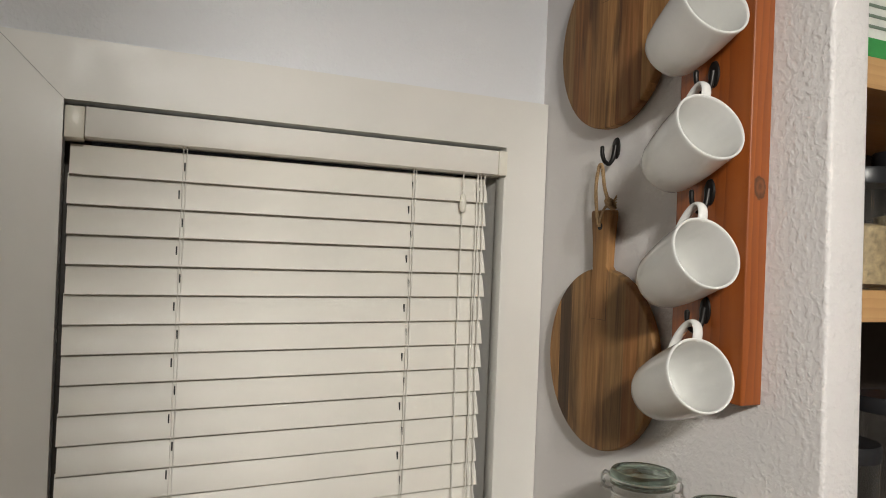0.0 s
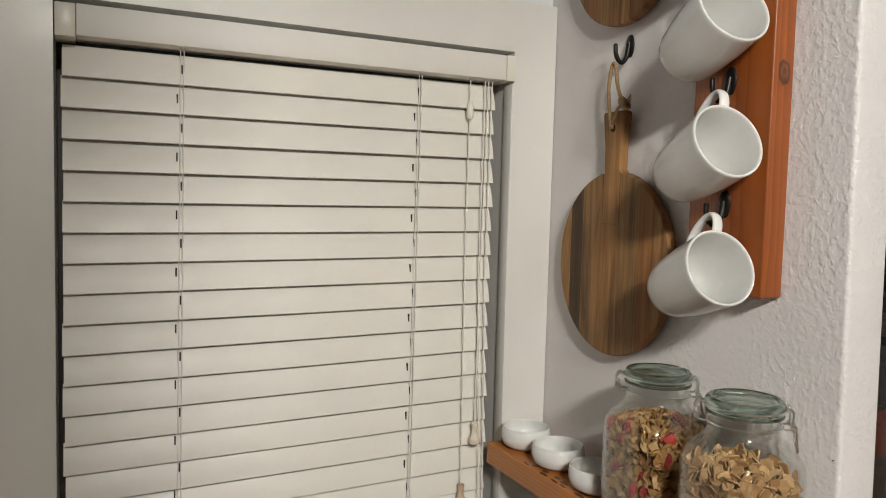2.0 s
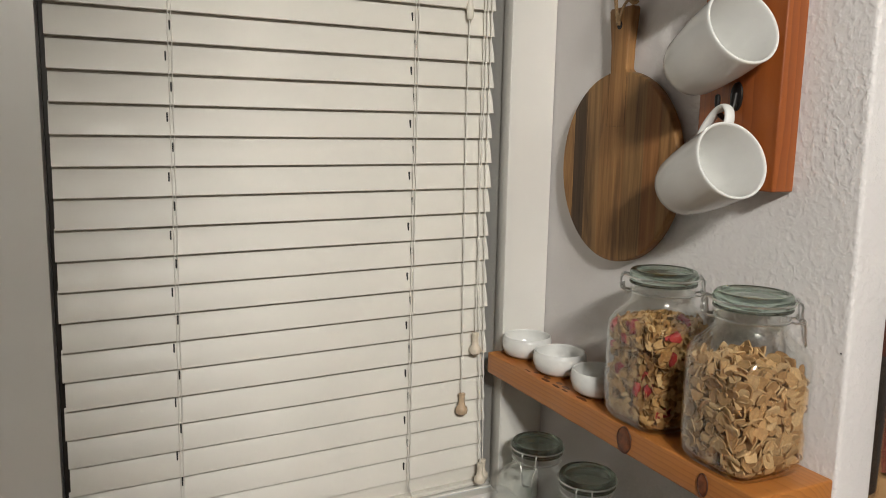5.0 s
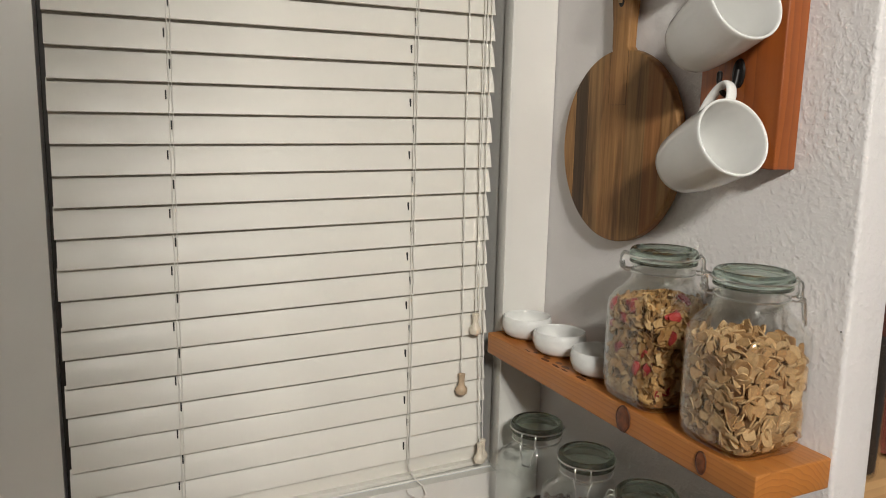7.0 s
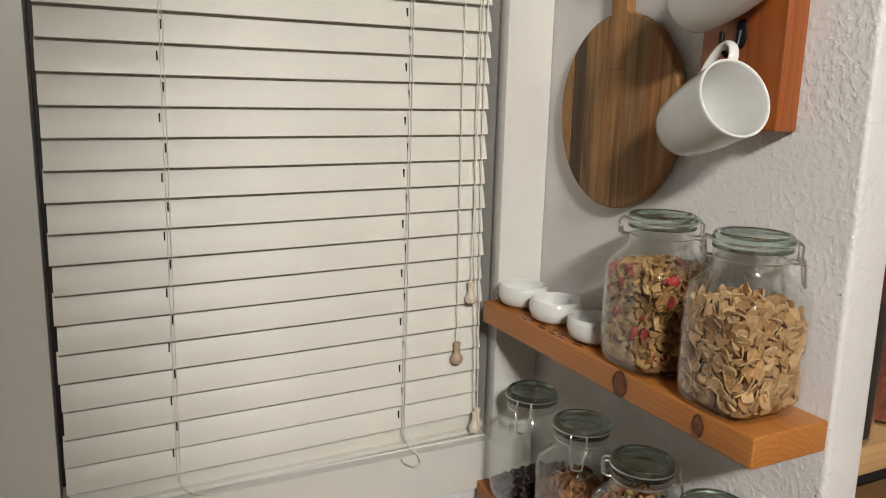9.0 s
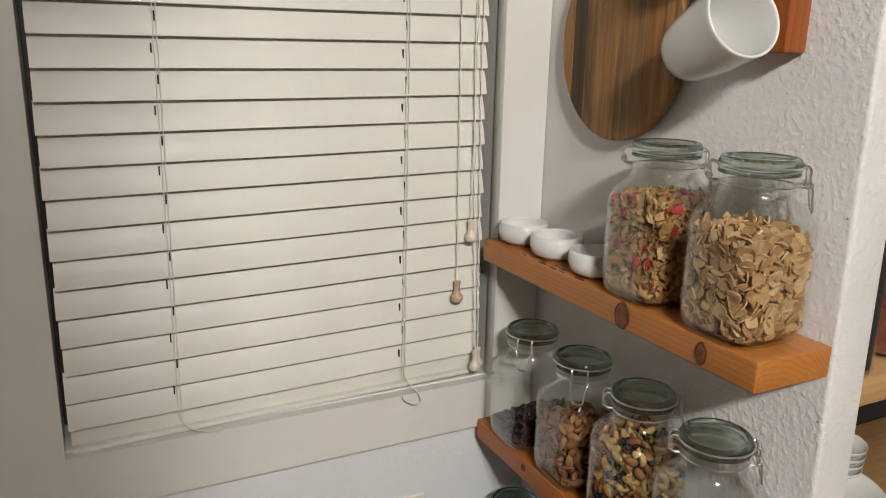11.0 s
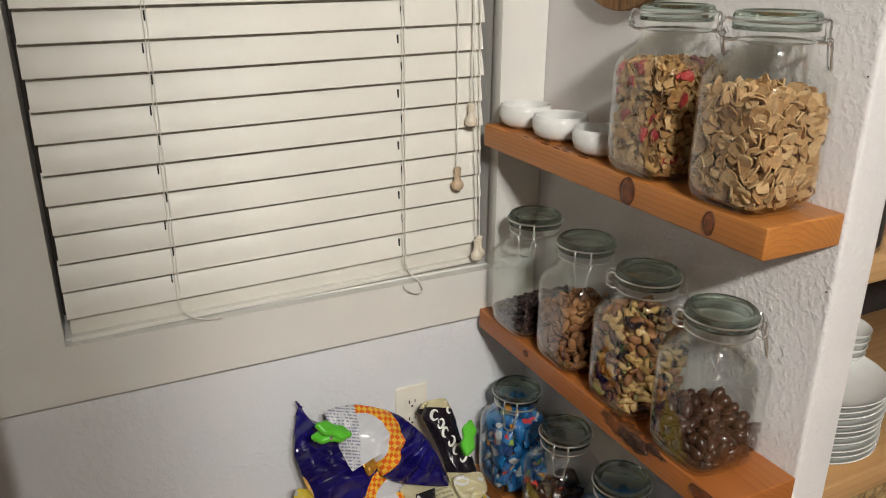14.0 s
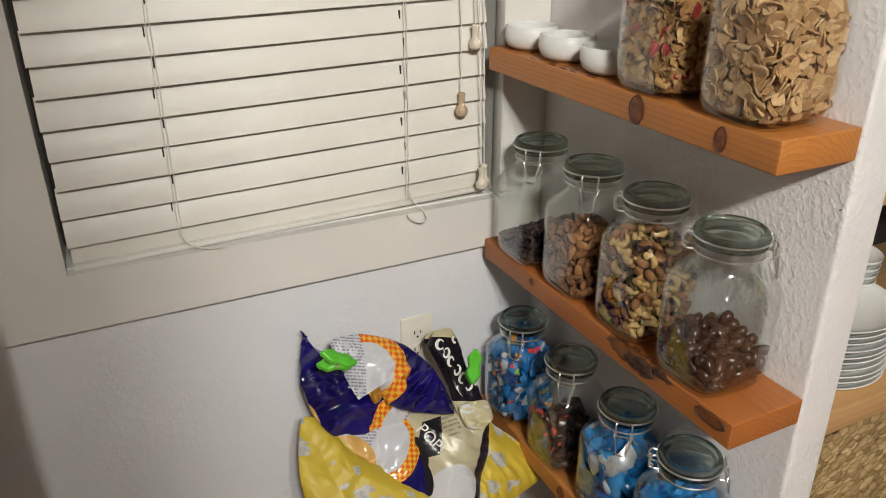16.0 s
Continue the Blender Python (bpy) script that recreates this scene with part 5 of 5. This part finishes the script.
def seal(line, width, mat, parent):
    """A flat crimped strip along a line of (x, z), standing out of the bag's edge."""
    bm = bmesh.new()
    pts = smooth_line([(x, 0.0, z) for x, z in line], 8)
    pair = []
    for k, p in enumerate(pts):
        a, b = Vector(pts[max(0, k - 1)]), Vector(pts[min(len(pts) - 1, k + 1)])
        out = Vector((b.z - a.z, 0, a.x - b.x)).normalized() * width
        wave = Vector((0, 0.0014 * (k % 2) + 0.004 * math.sin(k * 0.35), 0))
        w = Vector(p) + wave
        pair.append([bm.verts.new(w - out * 0.4 + Vector((0, e, 0))) for e in (0, 0.0006)] + [bm.verts.new(w + out + Vector((0, e, 0))) for e in (0.0006, 0)])
    for a, b in zip(pair, pair[1:]):
        for i in range(4):
            bm.faces.new((a[i], a[(i + 1) % 4], b[(i + 1) % 4], b[i]))
    bm.faces.new(pair[0])
    bm.faces.new(pair[-1][::-1])
    return part("crimped_seal", bm, mat, parent)


LEAN = 35
NAVY_A = film("navy_film", navy_print((0.007, 0, 0.058), 0.048, 0.027, ((-0.300, 0, -0.010), 0.010), -8), 0.18)
NAVY_B = film("navy_film_lower", navy_print((-0.022, 0, 0.054), 0.060, 0.024, ((-0.082, 0, 0.030), 0.050), -45, True), 0.22)
NAVY_C = film("navy_film_body", navy_print((0.060, 0, -0.056), 0.036, 0.024, ((-0.148, 0, -0.012), 0.060), 150), 0.18)
YELLOW = film("yellow_film", yellow_print, 0.5)
CREAM = film("cream_film", cream_print, 0.30)
NECK = film("neck_film", neck_print, 0.25)
CREAMFOLD = film("fold_film", fold_print, 0.35)
GILT = plain("gilt_lining", (0.55, 0.27, 0.04), 0.25, 0.6, 0.3, 60)

navy = empty("snack_bag", "creased navy crisp bag with checked band, rolled and clipped shut", "snack bag", pose(-0.43, -0.13, 0.54, -LEAN, 0, 0))
part("film", pillow([(-0.081, 0.144), (-0.066, 0.117), (-0.036, 0.090), (0.002, 0.042), (0.040, 0.006), (0.036, -0.028), (0.000, -0.040), (-0.067, -0.042), (-0.090, -0.014), (-0.102, 0.024), (-0.105, 0.063), (-0.096, 0.103)], 0.024, 3), NAVY_C, navy, angle=75)
part("back_panel", pillow([(-0.060, 0.090), (0.050, 0.080), (0.120, 0.020), (0.110, -0.045), (0.020, -0.060), (-0.060, -0.035)], 0.020, 37, 0.8, -0.022), NAVY_C, navy, angle=75)
flap = part("folded_flap", pillow([(-0.043, 0.124), (0.007, 0.124), (0.058, 0.104), (0.092, 0.083), (0.118, 0.052), (0.139, 0.012), (0.150, -0.025), (0.152, -0.063), (0.100, -0.047), (0.058, -0.031), (0.034, -0.014), (0.024, 0.010), (0.020, 0.040), (0.004, 0.048), (-0.008, 0.036), (-0.018, 0.010), (-0.031, 0.044), (-0.040, 0.085)], 0.026, 31, 0.9, 0.028), NAVY_A, navy, "navy and white flap with small print and orange checks", angle=75)
part("fold_lining", pillow([(-0.006, 0.040), (0.010, 0.048), (0.024, 0.034), (0.026, 0.004), (0.008, -0.006), (0.002, 0.012)], 0.010, 41, 0.6, 0.030, 12, 8), GILT, flap, "gilt inside of the fold")
seal([(-0.099, 0.070), (-0.094, 0.105), (-0.079, 0.144)], 0.005, NAVY_C, navy)
part("torn_corner", tube(bmesh.new(), smooth_line([(-0.086, 0, 0.128), (-0.080, -0.002, 0.142), (-0.085, -0.004, 0.154)], 4), 0.003, 6, radii=[0.005 - 0.00045 * k for k in range(9)]), NAVY_C, navy)

lower = empty("snack_bag", "navy and white crisp bag with orange checks, lying behind popcorn", "snack bag", pose(-0.40, -0.18, 0.42, -LEAN, 0, 0))
part("film", pillow([(-0.094, 0.086), (-0.024, 0.088), (0.010, 0.104), (0.060, 0.086), (0.076, 0.018), (0.070, -0.066), (0.036, -0.141), (-0.088, -0.120), (-0.124, 0.003)], 0.028, 7, 0.9), NAVY_B, lower, angle=75)
seal([(0.030, -0.145), (-0.030, -0.135), (-0.085, -0.122)], 0.008, NAVY_B, lower)

slumped = empty("snack_bag", "yellow popcorn bag slumped on the bench", "snack bag", pose(-0.47, -0.22, 0.38, -LEAN, 0, 0))
part("film", pillow([(-0.072, 0.186), (-0.036, 0.168), (0.001, 0.104), (0.059, 0.053), (0.122, -0.015), (0.106, -0.124), (-0.064, -0.140), (-0.100, 0.045), (-0.092, 0.129)], 0.032, 11, 0.75), YELLOW, slumped, angle=75)
seal([(-0.068, 0.186), (-0.036, 0.168), (0.001, 0.104), (0.059, 0.053)], 0.006, YELLOW, slumped)

torn = empty("snack_bag", "yellow popcorn bag with a torn top edge", "snack bag", pose(-0.22, -0.19, 0.36, -LEAN, 0, 0))
part("film", pillow([(0.016, 0.098), (0.062, 0.052), (0.098, 0.006), (0.125, -0.058), (0.047, -0.082), (-0.027, -0.130), (-0.085, -0.060), (-0.033, 0.038)], 0.020, 23, 0.42), YELLOW, torn, angle=75)
seal([(0.022, 0.094), (0.060, 0.054), (0.098, 0.006), (0.123, -0.054)], 0.006, YELLOW, torn)

cream = empty("snack_bag", "cream and black popcorn bag, rolled and clipped shut", "snack bag", pose(-0.28, -0.17, 0.43, -LEAN, 0, 0))
film_part = part("film", pillow([(-0.076, 0.072), (-0.028, 0.064), (0.023, 0.052), (0.076, 0.050), (0.086, 0.018), (0.070, -0.041), (0.040, -0.085), (0.014, -0.140), (-0.060, -0.140), (-0.078, -0.060), (-0.080, 0.001), (-0.079, 0.040)], 0.030, 17, 0.8, 0.012), CREAM, cream, angle=75)
neck = part("rolled_neck", pillow([(-0.004, 0.186), (0.018, 0.207), (0.050, 0.206), (0.060, 0.170), (0.060, 0.125), (0.074, 0.085), (0.076, 0.048), (0.072, 0.018), (0.030, 0.014), (0.016, 0.060), (0.014, 0.095), (0.009, 0.131), (-0.001, 0.165)], 0.020, 19, 0.7, 0.030), NECK, cream, "black rolled neck with pale curls", angle=75)
part("crumpled_fold", pillow([(0.016, 0.058), (0.044, 0.062), (0.076, 0.054), (0.078, 0.020), (0.050, 0.006), (0.022, 0.018)], 0.007, 43, 1.6, 0.050, 16, 10), CREAMFOLD, cream, "crumpled cream fold with white tear", angle=75)
seal([(0.000, 0.190), (0.020, 0.206), (0.050, 0.205)], 0.006, NECK, cream)


def lettering(text, size, mat, parent, m):
    cu = bpy.data.curves.new("lettering", "FONT")
    cu.body, cu.size, cu.extrude, cu.align_x, cu.align_y = text, size, 0.0003, "CENTER", "CENTER"
    tmp = new("lettering", cu)
    me = bpy.data.meshes.new_from_object(tmp.evaluated_get(bpy.context.evaluated_depsgraph_get()))
    bpy.data.objects.remove(tmp)
    me.materials.clear()
    me.materials.append(mat)
    ob = new("lettering", me)
    ob.parent = parent
    ob.matrix_local = m
    return ob


INK = plain("white_ink", (0.78, 0.77, 0.72), 0.4)


def press_on(ob, film_ob, m, behind, proud=0.0016):
    """Lay the flat marks of a mesh, placed by m, onto the front of a bag."""
    front = np.array([v.co[:] for v in film_ob.data.vertices if v.co.y < behind])
    for v in ob.data.vertices:
        p = m @ v.co
        near = front[np.argsort((front[:, 0] - p.x) ** 2 + (front[:, 2] - p.z) ** 2)[:4]]
        v.co = (p.x, near[:, 1].mean() - proud + (p.y if abs(p.y) < 0.001 else 0), p.z)


press_on(lettering("POP!", 0.029, INK, film_part, pose(0, 0, 0)), film_part, pose(-0.047, 0, 0.017, 90, 62, 0), -0.012)
for cx, cz, size, a0, a1 in ((0.014, 0.180, 0.0095, 40, 330), (0.020, 0.162, 0.0085, 200, 500), (0.025, 0.144, 0.0090, 20, 290), (0.033, 0.126, 0.0090, 190, 480), (0.041, 0.108, 0.0095, 10, 300), (0.050, 0.092, 0.0090, 210, 470), (0.046, 0.182, 0.0060, 90, 330), (0.066, 0.094, 0.0050, 200, 420)):
    bm = bmesh.new()
    rows = []
    for k in range(19):
        a = radians(a0 + (a1 - a0) * k / 18)
        w = 0.0010 + 0.0016 * math.sin(math.pi * k / 18)
        rows.append([bm.verts.new(((size * 0.62 + e) * math.cos(a), (size + e) * math.sin(a), h)) for e, h in ((-w, 0), (w, 0), (w, 0.0004), (-w, 0.0004))])
    for p, q in zip(rows, rows[1:]):
        for k in range(4):
            bm.faces.new((p[k], p[(k + 1) % 4], q[(k + 1) % 4], q[k]))
    curl = part("printed_curl", bm, INK, neck, smooth=False)
    press_on(curl, neck, pose(cx, 0, cz, 90, 28, 0), -0.031)


def bag_clip(name, m, label):
    """A small moulded clothes-peg clip with two lobed jaws."""
    ob = empty(name, label, "clip", m, "green bag clips")
    g = GREEN
    for s in (-1, 1):
        bm = bmesh.new()
        pts = []
        for k in range(40):
            t = 2 * math.pi * k / 40
            x = 0.031 * math.cos(t)
            wv = 0.0116 + 0.0024 * math.cos(6 * t)
            pts.append((x, wv * math.sin(t)))
        slab(bm, pts, 0.011, 0.0042, pose(0, 0, s * 0.0020, 0, s * 17, 0) @ Matrix.Translation((0, 0, 0.0 if s > 0 else -0.010)))
        jaw = part("jaw", bm, g, ob)
        for k in range(3):
            part("grip_rib", box(bmesh.new(), -0.024 + 0.005 * k, -0.0215 + 0.005 * k, -0.007, 0.007, s * 0.0150 - 0.001, s * 0.0150 + 0.0012, 0.0008), g, jaw)
    part("spring", tube(bmesh.new(), [(0.0, -0.011, 0), (0.0, 0.011, 0)], 0.0028, 10), STEEL, ob, "small steel spring")
    return ob


facing = Vector((-0.30, -0.75, 0.59)).normalized()
rising = Vector((0.30, 0.25, 1.0))
rising = (rising - rising.dot(facing) * facing).normalized()
clip_front = Matrix.Translation((-0.240, -0.190, 0.596)) @ Matrix((rising, facing.cross(rising), facing)).transposed().to_4x4()
GREEN = plain("green_plastic", (0.10, 0.50, 0.03), 0.35, 0.0, 0.08)
bag_clip("bag_clip", pose(-0.490, -0.172, 0.672, 20, 14, -14) @ Matrix.Scale(1.08, 4), "lime green plastic bag clip on the navy bag")
bag_clip("bag_clip", clip_front @ Matrix.Scale(1.08, 4), "lime green plastic bag clip on the cream bag")

# ---- pantry behind the partition ----
PINE = wood("pantry_pine", (0.58, 0.36, 0.17), (0.50, 0.29, 0.12), (0.38, 0.20, 0.08), "X", 22, (0, -0.4, 0.3))
PX0, PX1, PY0, PY1 = THICK + 0.004, 1.20, -0.550, -0.12
for z in (0.570, 1.000, 1.632, 1.977):
    bm = box(bmesh.new(), PX0, PX1, PY0, PY1, z - 0.047, z, 0.002)
    tagged(part("pantry_shelf", bm, PINE), "pale bare pine pantry shelf behind the partition", "shelf", "pantry shelves")
post = empty("shelving_rack", "pale pine uprights carrying the pantry shelves", "shelving", pose(0, 0, 0))
for x in (PX1 + 0.002, 0.62):
    part("upright", box(bmesh.new(), x, x + 0.038, PY1 + 0.002, PY1 + 0.04, 0, 2.2, 0.002), PINE, post)
# sheet before the white wall; the pantry's deep shade is in its colour
setting("pantry_shade_sheet", box(bmesh.new(), PX0, PX1 + 0.3, -0.07, -0.06, 0, H), plain("pantry_shadow", (0.035, 0.028, 0.024), 0.8), "near-black brown sheet standing in for the shade deep in the pantry", "wall")

PLATE = plain("plate_glaze", (0.80, 0.80, 0.77), 0.15, 0.0, 0.02)


def plate(x, y, z, r, name="dinner_plate", label="white ceramic dinner plate in a stack"):
    ob = empty(name, label, "plate", pose(x, y, z), "stacked plates")
    prof = [(0, 0.002), (r * 0.58, 0.002), (r * 0.60, 0), (r * 0.63, 0), (r * 0.66, 0.003), (r * 0.86, 0.0095), (r * 0.97, 0.0160), (r, 0.0205), (r * 0.995, 0.0222), (r * 0.975, 0.0218), (r * 0.95, 0.0180), (r * 0.84, 0.0130), (r * 0.64, 0.0070), (0, 0.0055)]
    part("dish", lathe(bmesh.new(), prof, 56), PLATE, ob, angle=60)
    return ob


p0 = plate(0.360, -0.405, 0.5710, 0.135)
for k in range(1, 10):
    copy_thing(p0, pose(0.360 + 0.002 * math.sin(k * 2.1), -0.405 + 0.002 * math.cos(k * 1.7), 0.5710 + 0.0128 * k))
big = plate(0.400, -0.300, 0.735, 0.135, "leaning_plate", "large pale grey plate leaning upright behind the stack")
big.matrix_world = pose(0.395, -0.235, 0.742, 68, 0, -20)
for k in range(4):
    b = plate(0.52 + 0.012 * k, -0.42, 0.742 + 0.017 * k, 0.052, "small_plate", "small pale saucer stacked on the plates")
    b.matrix_world = pose(0.455 + 0.002 * k, -0.385, 0.704 + 0.0145 * k, 4, 2, 0)

# woven basket
SEAGRASS = tones("seagrass", [(0.0, (0.25, 0.155, 0.060)), (0.5, (0.42, 0.28, 0.12)), (1.0, (0.56, 0.40, 0.20))], 0.85, 300, 0.002)
basket = empty("woven_basket", "large woven seagrass basket under the pantry shelf", "basket", pose(0.45, -0.350, 0.0))
strand, sf = ball(7, 5, lambda v: v * np.array([0.0075, 0.0065, 0.0135]))
verts, faces = [], []
r = random.Random(8)
for row in range(41):
    for k in range(30):
        for face in (0, 1):
            a = (k + 0.5 * (row % 2)) * 0.0215
            base = np.array((-0.32 + a, -0.19, 0.03 + row * 0.0118)) if face == 0 else np.array((-0.33, -0.19 + a, 0.03 + row * 0.0118))
            if base[1] > 0.2 or base[0] > 0.33:
                continue
            rot = np.array(Euler((0, radians(62 + r.uniform(-14, 14)), 0 if face == 0 else radians(90))).to_matrix())
            p = strand @ rot.T * r.uniform(0.85, 1.15) + base + np.array((r.uniform(-1, 1), r.uniform(-1, 1), r.uniform(-1, 1))) * 0.0025
            n0 = len(verts)
            verts.extend(map(tuple, p))
            faces.extend(tuple(n0 + i for i in f) for f in sf)
me = bpy.data.meshes.new("weave")
me.from_pydata(verts, [], faces)
me.materials.append(SEAGRASS)
me.polygons.foreach_set("use_smooth", [True] * len(faces))
wv = tagged(new("weave", me), "coarse woven seagrass strands", kind="stuff")
wv.parent = basket
bm = box(bmesh.new(), -0.322, 0.33, -0.182, 0.2, 0.0, 0.512)
bmesh.ops.delete(bm, geom=[f for f in bm.faces if f.calc_center_median().z > 0.50], context="FACES")
bmesh.ops.solidify(bm, geom=bm.faces[:], thickness=0.006)
part("lining", bm, plain("basket_core", (0.20, 0.13, 0.055), 0.9), basket)

# things on the upper pantry shelves
carton = empty("carton", "white and green cardboard carton on a pantry shelf", "carton", pose(0.33, -0.50, 1.978))
part("box_body", box(bmesh.new(), -0.115, 0.12, -0.03, 0.05, 0.0, 0.30, 0.001), plain("white_card", (0.74, 0.76, 0.70), 0.6), carton)
part("green_band", box(bmesh.new(), -0.1152, 0.1202, -0.0305, 0.0505, 0.002, 0.035), plain("green_card", (0.05, 0.30, 0.08), 0.6), carton, "green printed band")
for k in range(9):
    part("print_line", box(bmesh.new(), -0.10, 0.05 + 0.02 * ((k * 7) % 3), -0.0312, -0.0302, 0.05 + 0.016 * k, 0.0545 + 0.016 * k), plain("grey_ink", (0.20, 0.26, 0.20), 0.6), carton)
LIDBLACK = plain("black_lid", (0.02, 0.02, 0.022), 0.35)
for x, y, z, rr, hh, inside_mat, lab in (
        (0.275, -0.49, 1.633, 0.055, 0.16, plain("pasta_tone", (0.40, 0.30, 0.17), 0.7, 0, 0.4, 90), "clear canister of beige dry food with a black lid"),
        (0.250, -0.490, 1.001, 0.060, 0.37, plain("coffee_tone", (0.03, 0.018, 0.012), 0.6, 0, 0.4, 120), "tall dark jar on a pantry shelf"),
        (0.395, -0.480, 1.001, 0.060, 0.43, plain("spice_tone", (0.22, 0.05, 0.03), 0.6, 0, 0.5, 120), "tall jar of dark red preserves on a pantry shelf"),
        (0.420, -0.485, 1.633, 0.060, 0.20, plain("oat_tone", (0.45, 0.36, 0.22), 0.7, 0, 0.4, 120), "clear canister of oats with a black lid")):
    ob = empty("canister", lab, "canister", pose(x, y, z), "canisters in the pantry")
    part("glass_body", lathe(bmesh.new(), [(0, 0), (rr * 0.94, 0), (rr, 0.006), (rr, hh), (rr - 0.003, hh), (rr - 0.003, 0.008), (0, 0.006)], 36), GLASS, ob)
    part("lid", lathe(bmesh.new(), [(0, hh + 0.001), (rr * 1.02, hh + 0.001), (rr * 1.03, hh + 0.004), (rr * 1.03, hh + 0.022), (rr, hh + 0.026), (0, hh + 0.026)], 36), LIDBLACK, ob, "black lid")
    c = tagged(part("dry_food", lathe(bmesh.new(), [(0, 0.0), (rr - 0.005, 0.0), (rr - 0.004, hh * 0.55), (rr * 0.5, hh * 0.58), (0, hh * 0.57)], 30), inside_mat), "loose dry food inside a canister", "dry food", kind="stuff")
    c.matrix_world = pose(x, y, z + 0.0085)

# pits and specks in the plaster
bm = bmesh.new()
for y, z in ((-0.652, 1.29), (-0.655, 1.03)):
    lathe(bm, [(0, 0.0004), (0.0009, 0.0003), (0.0011, 0)], 8, pose(-0.0002, y, z, 0, -90, 0))
nail = tagged(part("wall_specks", bm, DARK), "tiny dark nail holes in the plaster", "nail holes", kind="stuff")
